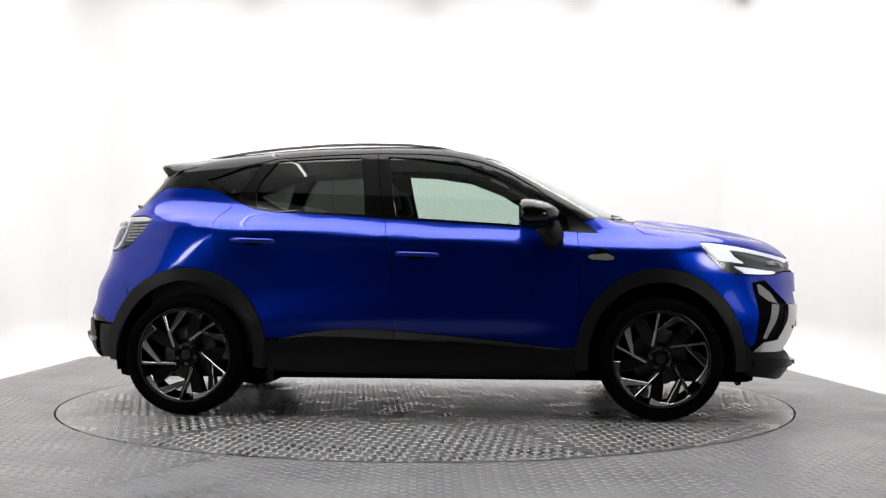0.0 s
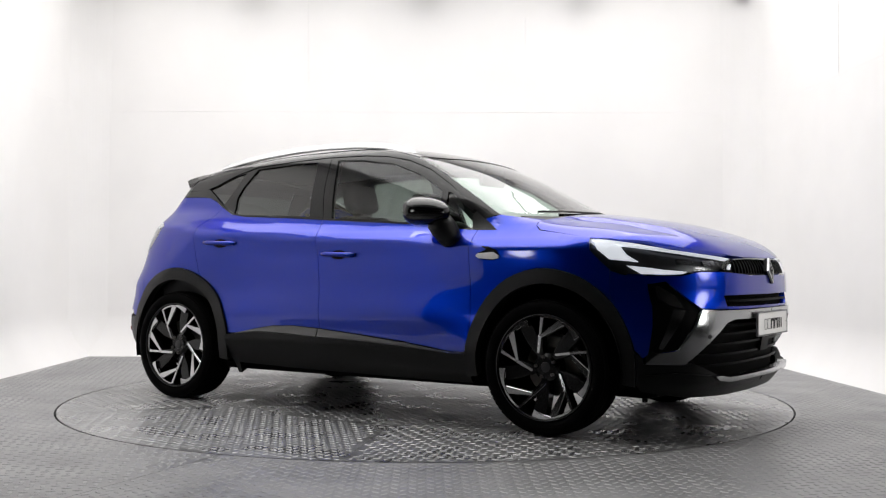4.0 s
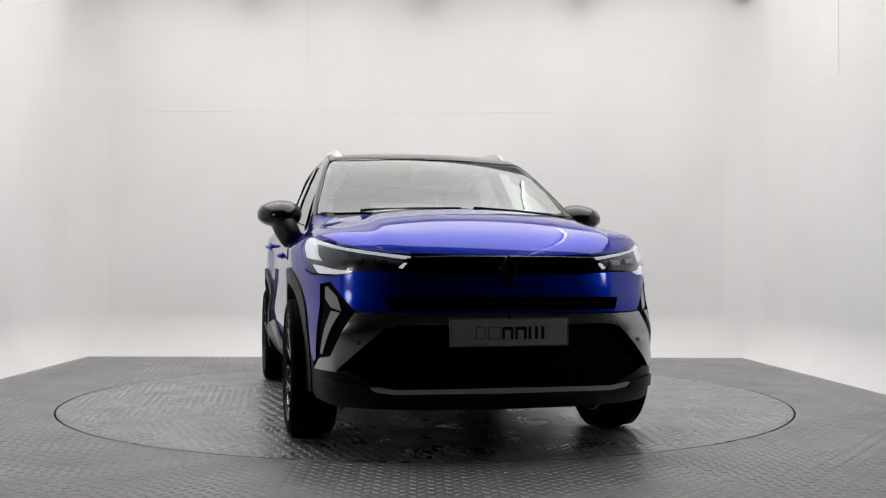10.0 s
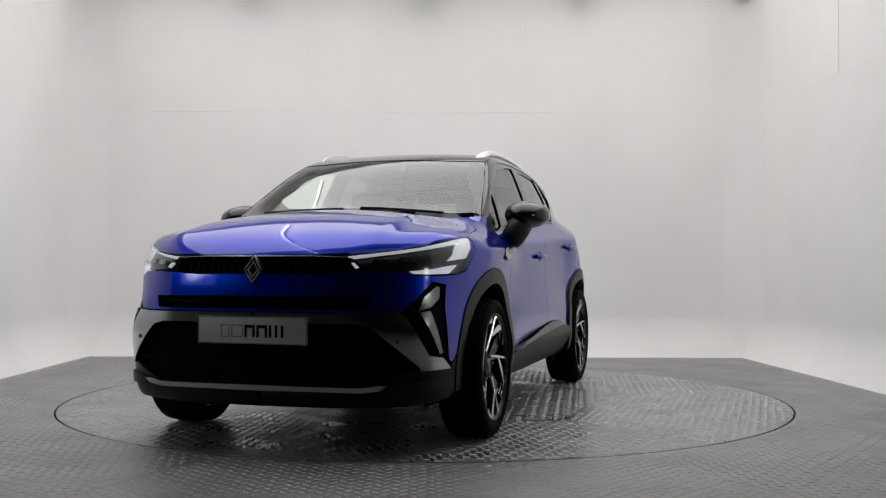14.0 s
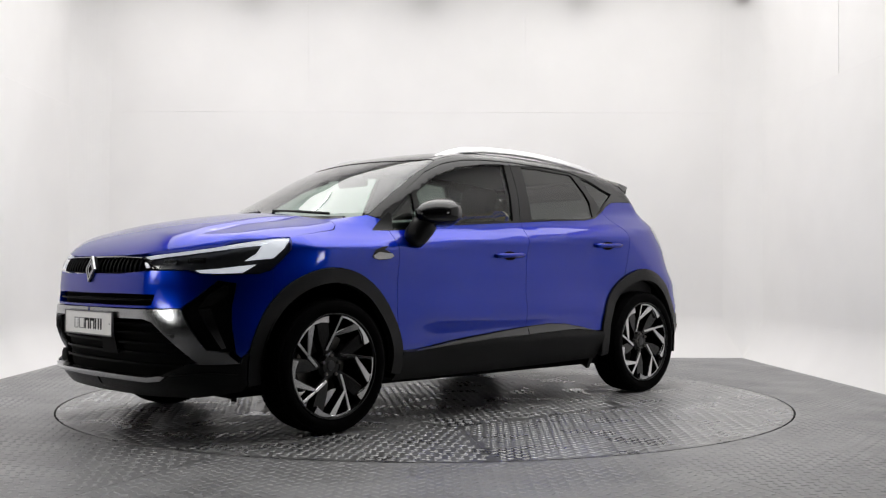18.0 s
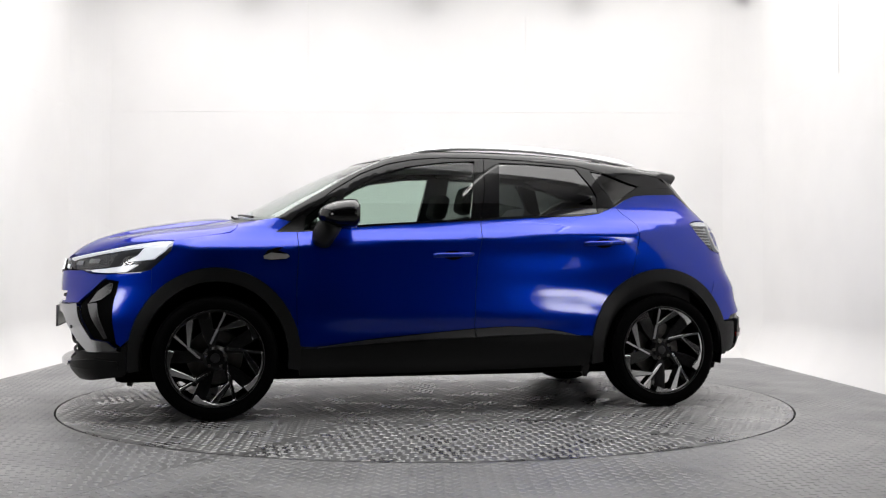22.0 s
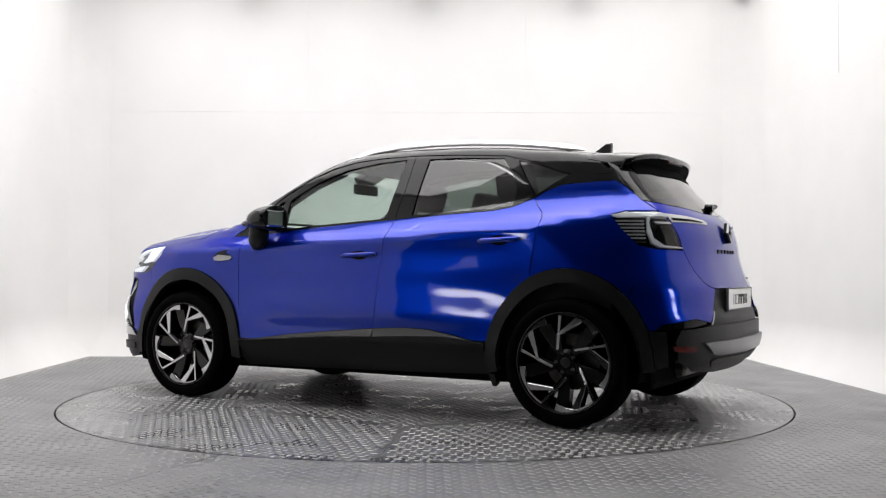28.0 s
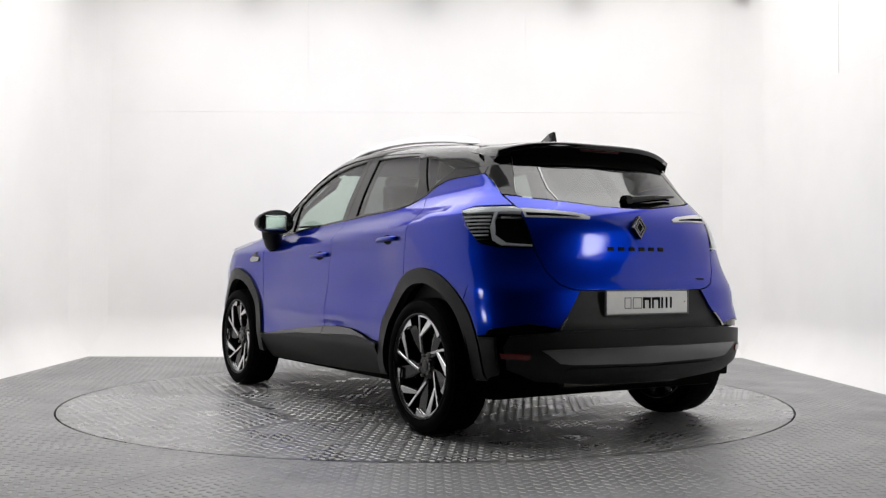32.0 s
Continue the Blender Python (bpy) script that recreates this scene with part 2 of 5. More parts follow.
CROWN = curve((2.1, .03), (1.7, .055), (1.3, .055), (1.0, .03), (.3, .03), (-.3, .045), (-1.3, .055), (-1.8, .08), soft=0.09)
NOSE = curve((.1, 1.98), (.2, 2.08), (.28, 2.14), (.4, 2.15), (.6, 2.18), (.72, 2.183), (.82, 2.175), (.90, 2.135), (.97, 2.08), (1.05, 1.98), soft=0.015)
NOSE_SWEEP = curve((-.26, .012), (0, 0), (.26, .012), (.45, .038), (.6, .125), (.7, .215), (.78, .34), (.85, .57), (.92, .9), soft=0.03)
NOSE_LOW = curve((-.26, .010), (0, 0), (.26, .010), (.45, .034), (.6, .078), (.69, .128), (.76, .205), (.82, .36), (.88, .7), (.92, .95), soft=0.03)
TAIL = curve((.1, -1.80), (.2, -1.88), (.28, -1.95), (.36, -2.02), (.45, -2.04), (.56, -2.04), (.63, -2.015), (.72, -2.0), (.80, -1.97), (.9, -1.945), (1.0, -1.937), (1.08, -1.912), (1.2, -1.785), (1.38, -1.62), (1.5, -1.52), soft=0.014)
TAIL_SWEEP = curve((-.3, .014), (0, 0), (.3, .014), (.5, .05), (.65, .11), (.75, .19), (.82, .32), (.88, .6), soft=0.03)

def bump(x, c, w):
    return np.exp(-((x - c) / w) ** 2)

def smax(a, b, k):
    h = np.clip(.5 + .5 * (a - b) / k, 0, 1)
    return b + (a - b) * h + k * h * (1 - h)

def side(x, z):
    zz = z - LIFT(x) * step(.70, 1.0, z)
    up = step(.98, 1.12, zz)
    arch = (bump(x, 1.32, .42) + bump(x, -1.32, .45)) * bump(z, .78, .2)
    # between the wheels the doors swell low down, and fall back under the shoulder and above the sill
    mid = step(-1.15, -.78, x) * step(1.0, .55, x)
    swell = mid * (.018 * bump(z, .59, .09) - .020 * bump(z, .92, .10) - .010 * bump(z, .44, .07))
    return SIDE(zz) - PLAN(x) * (1 - up) - PLAN_UP(x) * up + .016 * arch + swell - .024 * bump(x, -.88, .36) * bump(z, .68, .16) - .03 * step(-1.5, -1.8, x) * step(.78, .92, z)

def top(x, y):
    a = np.abs(y)
    xe = x + BOW(x) * y * y
    # the bonnet's middle stands proud between two creases
    bulge = .017 * step(.515, .445, a - .10 * (x - 1.35)) * step(1.15, 1.40, x) * step(2.15, 1.75, x)
    return TOP(xe) - CROWN(x) * (a / .7) ** 2.2 + bulge

def nose(y, z):
    a = np.abs(y)
    low = step(.74, .52, z)
    return NOSE(z) - NOSE_SWEEP(a) * (1 - low) - NOSE_LOW(a) * low

def tail(y, z):
    a = np.abs(y)
    return TAIL(z) + TAIL_SWEEP(a) * (.8 + .2 * step(.7, .9, z) + .5 * step(.85, 1.15, z))

def body(x, y, z):
    """Below nothing inside the body, above it outside, near the surface in metres."""
    a = (np.abs(y) - side(x, z)) * .95
    b = (z - top(x, y)) * .88
    c = (x - nose(y, z)) * .85
    d = (tail(y, z) - x) * .85
    f = smax(a, b, .05)
    f = smax(f, c, .06)
    return smax(f, d, .05)


UP, FORE, LEFT = np.array((0, 0, 1.0)), np.array((1.0, 0, 0)), np.array((0, 1.0, 0))
HEART = np.array((0, 0, 0.7))


def around(az, lift=0):
    """The way out at an angle round the car (0 ahead, 90 left, 180 behind) and a lift above the level, in degrees."""
    a, e = math.radians(az), math.radians(lift)
    return np.array((math.cos(a) * math.cos(e), math.sin(a) * math.cos(e), math.sin(e)))


def axes(way):
    """Two axes across a way."""
    if abs(way[2]) > 0.95:
        return FORE, LEFT
    e = np.cross(UP, way)
    e /= np.linalg.norm(e)
    return e, np.cross(way, e)


def onto(flat, way, out=0.0):
    """Points given in the axes across way, set on the body's skin moved out by so much (a number, or a rule of x, y, z)."""
    e1, e2 = axes(way)
    base = HEART + flat[:, :1] * e1 + flat[:, 1:2] * e2
    lo, hi = np.zeros(len(flat)), np.full(len(flat), 3.4)
    for _ in range(24):
        mid = (lo + hi) / 2
        q = base + mid[:, None] * way
        inside = shell(q, out) < 0
        lo, hi = np.where(inside, mid, lo), np.where(inside, hi, mid)
    return base + lo[:, None] * way


def shell(q, out):
    x, y, z = q.T
    return body(x, y, z) - (out(x, y, z) if callable(out) else out)


def normals(q, out=0.0):
    h = 0.004
    g = np.stack([shell(q + h * d, out) - shell(q - h * d, out) for d in (FORE, LEFT, UP)], 1)
    return g / np.maximum(np.linalg.norm(g, axis=1), 1e-9)[:, None]


def side_pts(*pts):
    q = np.array([(-x, z - 0.7) for x, z in pts])
    return list(onto(q, LEFT))


def top_pts(*pts):
    return list(onto(np.array(pts, float), UP))


def front_pts(*pts):
    return list(onto(np.array([(y, z - 0.7) for y, z in pts]), FORE))


def rear_pts(*pts):
    return list(onto(np.array([(-y, z - 0.7) for y, z in pts]), -FORE))


def on_side(x, z):
    return side_pts((x, z))[0]


def on_top(x, y):
    return top_pts((x, y))[0]


def on_front(y, z):
    return front_pts((y, z))[0]


def on_rear(y, z):
    return rear_pts((y, z))[0]


def inside_poly(pts, poly):
    x, y = pts[:, 0], pts[:, 1]
    hit = np.zeros(len(pts), bool)
    for a, b in zip(poly, np.roll(poly, -1, 0)):
        cross = (a[1] > y) != (b[1] > y)
        hit ^= cross & (x < (b[0] - a[0]) * (y - a[1]) / (b[1] - a[1] + 1e-12) + a[0])
    return hit


def edge_distance(pts, poly):
    best = np.full(len(pts), 9.0)
    for a, b in zip(poly, np.roll(poly, -1, 0)):
        d = b - a
        t = np.clip(((pts - a) @ d) / (d @ d + 1e-12), 0, 1)
        best = np.minimum(best, np.linalg.norm(pts - a - t[:, None] * d, axis=1))
    return best


def skin(outline, way, out=0.0, grid=0.035, thick=0.018, shrink=0.0016, flip=False, edge=0.03):
    """A sheet of the body's skin inside an outline of places, seen along way, with a folded-in edge. flip mirrors it to the right side."""
    from mathutils.geometry import delaunay_2d_cdt
    e1, e2 = axes(way)
    o = np.array(outline, float) - HEART
    poly = np.stack([o @ e1, o @ e2], 1)
    area = np.sum(poly[:, 0] * np.roll(poly[:, 1], -1) - np.roll(poly[:, 0], -1) * poly[:, 1])
    if area < 0:
        poly = poly[::-1]
    centre = [abs(q[1]) < 1e-4 for q in outline]
    if area < 0:
        centre = centre[::-1]
    if shrink:
        # pull the outline in by the width of half a joint, but not on the car's middle line
        d = np.roll(poly, -1, 0) - poly
        d /= np.maximum(np.linalg.norm(d, axis=1), 1e-9)[:, None]
        n = np.stack([-d[:, 1], d[:, 0]], 1)
        m = n + np.roll(n, 1, 0)
        m /= np.maximum(np.sum(m * m, 1) / 2, 0.6)[:, None]
        keep = np.array(centre)
        poly = poly + shrink * m * (~keep)[:, None]
    ring, mid = [], []
    for i in range(len(poly)):
        a, b = poly[i], poly[(i + 1) % len(poly)]
        k = max(1, int(math.ceil(np.linalg.norm(b - a) / edge)))
        for j in range(k):
            ring.append(a + (b - a) * j / k)
            mid.append(centre[i] and centre[(i + 1) % len(poly)])
    ring = np.array(ring)
    lo, hi = ring.min(0), ring.max(0)
    gx, gy = np.meshgrid(np.arange(lo[0] + grid / 2, hi[0], grid), np.arange(lo[1] + grid / 2, hi[1], grid))
    g = np.stack([gx.ravel(), gy.ravel()], 1)
    if len(g):
        g = g[inside_poly(g, ring)]
    if len(g):
        g = g[edge_distance(g, ring) > grid * 0.45]
    flat = np.concatenate([ring, g]) if len(g) else ring
    n = len(ring)
    got = delaunay_2d_cdt([Vector(q) for q in flat], [], [list(range(n))], 1, 1e-7)
    flat2 = np.array([tuple(v) for v in got[0]])
    faces = [list(f) for f in got[2]]
    place = onto(flat2, way, out)
    nrm = normals(place, out)
    top_ring = onto(ring, way, out)
    ring_n = normals(top_ring, out)
    verts, norms = list(map(tuple, place)), list(map(tuple, nrm))
    tang = np.roll(top_ring, -1, 0) - np.roll(top_ring, 1, 0)
    outw = np.cross(tang, ring_n)
    outw /= np.maximum(np.linalg.norm(outw, axis=1), 1e-9)[:, None]
    base = len(verts)
    if thick:
        for q, nn, ow in zip(top_ring, ring_n, outw):
            verts.append(tuple(q))
            norms.append(tuple(ow))
            verts.append(tuple(q - nn * thick))
            norms.append(tuple(ow))
        for i in range(n):
            if mid[i]:
                continue
            j = (i + 1) % n
            faces.append([base + 2 * i, base + 2 * i + 1, base + 2 * j + 1, base + 2 * j])
    # turn every face the way its normals point
    if flip:
        verts = [(x, -y, z) for x, y, z in verts]
        norms = [(x, -y, z) for x, y, z in norms]
    V, N = np.array(verts), np.array(norms)
    for f in faces:
        c = np.cross(V[f[1]] - V[f[0]], V[f[2]] - V[f[0]])
        if c @ (N[f[0]] + N[f[1]] + N[f[2]]) < 0:
            f.reverse()
    me = bpy.data.meshes.new("skin")
    me.from_pydata(verts, [], faces)
    me.polygons.foreach_set("use_smooth", [True] * len(me.polygons))
    me.update()
    me.normals_split_custom_set_from_vertices([Vector(v) for v in norms])
    return me


def both(name, outline, way, mat, parent, label="", **more):
    """The same sheet on the left and on the right."""
    l = part(name, skin(outline, way, **more), mat, parent, label)
    r = part(name, skin(outline, way, flip=True, **more), mat, parent, label)
    return l, r


def halves(outline):
    """A whole outline from its left half, which starts and ends on the middle line."""
    return list(outline) + [np.array((q[0], -q[1], q[2])) for q in reversed(outline) if abs(q[1]) > 1e-4]


def arch(cx, a0, a1, steps=16, rx=0.462, rz=0.49):
    """Places along a wheel arch; 0 degrees points ahead, 90 up."""
    out = []
    for i in range(steps + 1):
        a = math.radians(a0 + (a1 - a0) * i / steps)
        out.append((cx + rx * math.cos(a), 0.338 + rz * math.sin(a)))
    return out


# ---- the studio ----
def polygon_slab(points, z0, z1):
    b = bmesh.new()
    lo = [b.verts.new((x, y, z0)) for x, y in points]
    hi = [b.verts.new((x, y, z1)) for x, y in points]
    n = len(points)
    b.faces.new(lo)
    b.faces.new(hi)
    for i in range(n):
        b.faces.new((lo[i], lo[(i + 1) % n], hi[(i + 1) % n], hi[i]))
    return b


# the platform's edge, from its open end on the left round the back to the right
BACK_LEFT, BACK_RIGHT = (-3.185, 3.06), (2.97, 2.985)
FRONT_LEFT, FRONT_RIGHT = (-3.15, -3.25), (3.16, -3.25)
SIDE_LEFT, SIDE_RIGHT = (-3.16, -2.45), (3.12, -2.45)
WALL_TOP = 3.78


def room():
    # walls: a foot that curves up from the floor, then upright sheets in two rows with a joint
    foot = [(0.0, -0.25)] + [(0.150 * (1 - (1 - k / 16) ** 1.9), 0.40 * k / 16) for k in range(17)] + [(0.30, 0.40), (0.30, -0.25)]
    low = [(0.150, 0.40), (0.150, 2.335), (0.30, 2.335), (0.30, 0.40)]
    high = [(0.1525, 2.337), (0.1525, WALL_TOP), (0.30, WALL_TOP), (0.30, 2.337)]
    runs = {"wall_left": (SIDE_LEFT, BACK_LEFT), "wall_back": (BACK_LEFT, BACK_RIGHT), "wall_right": (BACK_RIGHT, SIDE_RIGHT)}
    for name, (a, b) in runs.items():
        a, b = Vector(a), Vector(b)
        t = (b - a).normalized()
        n = Vector((-t.y, t.x))
        # overlap at the corners, out of sight behind the sheets
        wall = new(name)
        tagged(wall, "white painted studio wall of tall sheets with a faint joint", "wall", kind="structure")
        for kind, prof in (("foot_panel", foot), ("lower_sheet", low), ("upper_sheet", high)):
            reach_a, reach_b = (0.0 if name == "wall_left" else 0.14), (0.0 if name == "wall_right" else 0.14)
            if name == "wall_back":
                reach_a = reach_b = 0.15
            p0, p1 = a - t * reach_a, b + t * reach_b
            m = bmesh.new()
            rings = [[m.verts.new((q.x + n.x * o, q.y + n.y * o, z)) for o, z in prof] for q in (p0, p1)]
            k = len(prof)
            for j in range(k):
                m.faces.new((rings[0][j], rings[0][(j + 1) % k], rings[1][(j + 1) % k], rings[1][j]))
            m.faces.new(rings[0])
            m.faces.new(rings[1])
            part(kind, m, WALL_WHITE, wall)
        # upright joints between the sheets
        length = (b - a).length
        for f in (0.33, 0.67):
            q = a + t * length * f + n * 0.138
            strip = box(-0.002, 0.002, -0.0015, 0.0015, 2.35, WALL_TOP - 0.02)
            bmesh.ops.transform(strip, matrix=Matrix.Translation((q.x - n.x * -0.012, q.y - n.y * -0.012, 0)) @ Matrix.Rotation(math.atan2(t.y, t.x), 4, "Z"), verts=strip.verts)
            part("sheet_joint", strip, WALL_WHITE, wall)
    # the walls run into one another through rounded corners
    for name, corner, ways in (("corner_cove_left", Vector(BACK_LEFT), (Vector((0, -1)), Vector((1, -0.012)))), ("corner_cove_right", Vector(BACK_RIGHT), (Vector((0.03, -1)), Vector((-1, 0.012))))):
        m, n = bmesh.new(), 20
        grid = []
        for z in [0.04 * k for k in range(11)] + [WALL_TOP]:
            # the rounding grows out of the sharp corner at the floor
            o = 0.150 * (1 - (1 - min(z, 0.40) / 0.40) ** 1.9)
            c = corner - (ways[0] + ways[1]) * (o + 0.008)
            p, q = c + ways[0] * (2.6 * o + 0.01), c + ways[1] * (2.6 * o + 0.01)
            grid.append([m.verts.new((*(p * (1 - k / n) ** 2 + c * 2 * (k / n) * (1 - k / n) + q * (k / n) ** 2), z)) for k in range(n + 1)] + [m.verts.new((*(corner - (ways[0] + ways[1]) * 0.25), z))])
        for lo, hi in zip(grid, grid[1:]):
            for k in range(n + 2):
                m.faces.new((lo[k], lo[(k + 1) % (n + 2)], hi[(k + 1) % (n + 2)], hi[k]))
        m.faces.new(grid[-1])
        tagged(part(name, m, WALL_WHITE, smooth=False), "white rounded corner between the studio walls", "wall", kind="structure")
    # plain white ceiling, out of view
    top = part("ceiling", box(-3.6, 3.6, -3.4, 3.45, WALL_TOP, WALL_TOP + 0.12), CEILING_WHITE)
    tagged(top, "white studio ceiling above the turntable", "ceiling", kind="structure")
    # the dark hall before the studio, in which the camera stands
    hall = part("floor", polygon_slab([(-9, -13), (9, -13), (9, -3.26), (-9, -3.26)], -0.30, -0.16), CONCRETE)
    tagged(hall, "dark concrete hall floor before the platform", "floor", kind="structure")
    # unseen black sheets added to shut out light and darken the car's reflections
    for name, b in (("unseen_curtain_back", box(-9, 9, -13.1, -13, -0.2, 5)), ("unseen_curtain_left", box(-9.1, -9, -13, -3.2, -0.2, 5)), ("unseen_curtain_right", box(9, 9.1, -13, -3.2, -0.2, 5)),
                    ("partition_left", box(-9, -3.45, -3.40, -3.28, -0.2, 5)), ("partition_right", box(3.46, 9, -3.40, -3.28, -0.2, 5)),
                    ("hall_ceiling", box(-9, 9, -13, -3.40, 5.0, 5.1)), ("lintel", box(-3.45, 3.46, -3.41, -3.405, WALL_TOP, 5))):
        ob = part(name, b, HALL_BLACK)
        tagged(ob, "unseen black matt lining added around the studio's open side", "curtain" if "curtain" in name else "wall", kind="structure")


def spot(x, y, z):
    """A short grey lamp housing on the wall's head."""
    base = new("wall_spotlight")
    base.matrix_basis = pose(x, y, z)
    part("bracket", box(-0.02, 0.02, -0.02, 0.16, 0.10, 0.16, 0.006), PLASTIC, base)
    b = lathe([(0.0005, -0.09), (0.062, -0.09), (0.07, -0.08), (0.07, 0.07), (0.05, 0.09), (0.0005, 0.09)], 24)
    bmesh.ops.transform(b, matrix=Matrix.Translation((0, 0, 0.07)) @ Matrix.Rotation(radians(-62), 4, "X"), verts=b.verts)
    part("housing", b, HOUSING, base, smooth=False)
    tagged(base, "grey cylindrical spotlight high on the white wall", "spotlight", group="spotlights on the back wall")


def light_stand(x, y, turn):
    base = new("light_stand")
    base.matrix_basis = pose(x, y, 0, 0, 0, turn)
    part("post", tube([(0, 0.09, 0.03), (0, 0.09, 2.6)], 0.022, 12), PLASTIC, base)
    part("foot", box(-0.22, 0.22, -0.06, 0.26, 0.0, 0.03, 0.008), PLASTIC, base)
    for z0, z1 in ((0.85, 1.80),):
        head = part("lamp_head", box(-0.31, 0.31, 0.02, 0.08, z0, z1, 0.01), PLASTIC, base, "black flat lamp head")
        part("diffuser", box(-0.29, 0.29, -0.004, 0.022, z0 + 0.015, z1 - 0.015, 0.004), PANEL, head, "glowing white diffuser")
    tagged(base, "black lamp stand with one large glowing white panel", "studio light", group="lamp stands beside the opening")


# ---- platform and turntable ----
DISC_R = 2.24
HEX_R = 1.25


def buttons(keep, angle, pitch=0.048, size=(0.043, 0.018), high=0.0022, extent=3.3, offset=(0, 0)):
    """Raised oblong studs on a square grid, each across its neighbours, where keep(x, y) holds."""
    ca, sa = math.cos(radians(angle)), math.sin(radians(angle))
    n = int(extent * 1.45 / pitch)
    i, j = np.meshgrid(np.arange(-n, n + 1), np.arange(-n, n + 1))
    i, j = i.ravel(), j.ravel()
    u, v = i * pitch + offset[0], j * pitch + offset[1]
    x, y = u * ca - v * sa, u * sa + v * ca
    ok = keep(x, y)
    x, y, i, j = x[ok], y[ok], i[ok], j[ok]
    lean = radians(angle) + np.where((i + j) % 2 == 0, 0.0, radians(90))
    n = len(x)
    if not n:
        return None
    # octagonal foot and a smaller octagonal top
    k = 8
    a = np.arange(k) * math.tau / k + math.tau / 16
    verts = np.zeros((n, 2 * k, 3))
    for ring, (s, z) in enumerate(((1.0, 0.0), (0.72, high))):
        px, py = np.cos(a) * size[0] / 2 * s, np.sin(a) * size[1] / 2 * s
        c, d = np.cos(lean)[:, None], np.sin(lean)[:, None]
        verts[:, ring * k:(ring + 1) * k, 0] = x[:, None] + px * c - py * d
        verts[:, ring * k:(ring + 1) * k, 1] = y[:, None] + px * d + py * c
        verts[:, ring * k:(ring + 1) * k, 2] = z
    faces = []
    for m in range(n):
        o = m * 2 * k
        faces.append([o + k + q for q in range(k)])
        faces.extend([o + q, o + (q + 1) % k, o + k + (q + 1) % k, o + k + q] for q in range(k))
    me = bpy.data.meshes.new("buttons")
    me.from_pydata(verts.reshape(-1, 3).tolist(), [], faces)
    me.polygons.foreach_set("use_smooth", [False] * len(me.polygons))
    return me


def platform():
    base = new("platform")
    tagged(base, "dark steel tread plate platform round the turntable", "platform", kind="structure")
    # carcass with a round well
    part("carcass", polygon_slab([(-3.14, -3.24), (3.14, -3.24), (2.955, 2.97), (-3.17, 3.04)], -0.16, -0.03), SEAM, base)
    # eight sheets round the well, each between two rays
    corners = [math.atan2(q[1], q[0]) for q in (BACK_RIGHT, BACK_LEFT, FRONT_LEFT, FRONT_RIGHT)]
    cuts = sorted([c % math.tau for c in corners] + [radians(a) for a in (1.5, 90.5, 181.0, 246.0, 294.5)])
    edges = [Vector(q) for q in (FRONT_RIGHT, BACK_RIGHT, BACK_LEFT, FRONT_LEFT)]

    def rim(a):
        d = Vector((math.cos(a), math.sin(a)))
        best = None
        for p, q in zip(edges, edges[1:] + edges[:1]):
            e = q - p
            den = d.x * e.y - d.y * e.x
            if abs(den) < 1e-9:
                continue
            s = (p.x * e.y - p.y * e.x) / den
            w = (p.x * d.y - p.y * d.x) / den
            if s > 0 and -1e-6 <= w <= 1 + 1e-6 and (best is None or s < best):
                best = s
        return d * best

    for i, a in enumerate(cuts):
        c = cuts[(i + 1) % len(cuts)]
        if c < a:
            c += math.tau
        gap = 0.0012
        steps = max(3, int((c - a) / 0.06))
        inner = [(DISC_R + 0.011) * Vector((math.cos(a + gap / 2 + (c - a - gap) * k / steps), math.sin(a + gap / 2 + (c - a - gap) * k / steps))) for k in range(steps + 1)]
        outer = [rim(a + gap / 2 + (c - a - gap) * k / steps) for k in range(steps + 1)]
        b = bmesh.new()
        lo = [[b.verts.new((q.x, q.y, z)) for q in row] for row in (inner, outer) for z in (0.0,)]
        dn = [[b.verts.new((q.x, q.y, -0.03)) for q in row] for row in (inner, outer)]
        for k in range(steps):
            b.faces.new((lo[0][k], lo[1][k], lo[1][k + 1], lo[0][k + 1]))
            b.faces.new((dn[0][k], dn[1][k], dn[1][k + 1], dn[0][k + 1]))
            b.faces.new((lo[0][k], lo[0][k + 1], dn[0][k + 1], dn[0][k]))
            b.faces.new((lo[1][k], lo[1][k + 1], dn[1][k + 1], dn[1][k]))
        b.faces.new((lo[0][0], lo[1][0], dn[1][0], dn[0][0]))
        b.faces.new((lo[0][-1], lo[1][-1], dn[1][-1], dn[0][-1]))
        sheet = part("tread_plate", b, DULL_STEEL, base)
        span, start = c - a, a

        def keep(x, y, start=start, span=span):
            ang = (np.arctan2(y, x) - start) % math.tau
            r = np.hypot(x, y)
            room_ok = (y < 2.93) & (y > -3.2) & (x > -3.12) & (x < 2.93 + 0.03 * (3 - y))
            return (ang < span) & (r > DISC_R + 0.03) & room_ok & (np.minimum(ang, span - ang) * r > 0.02)
        me = buttons(keep, 45 if 4.2 < a < 5.0 else 9, offset=(0.013 * i, 0.017 * i))
        if me:
            tagged(part("tread", me, DULL_BUTTON, sheet), kind="stuff")


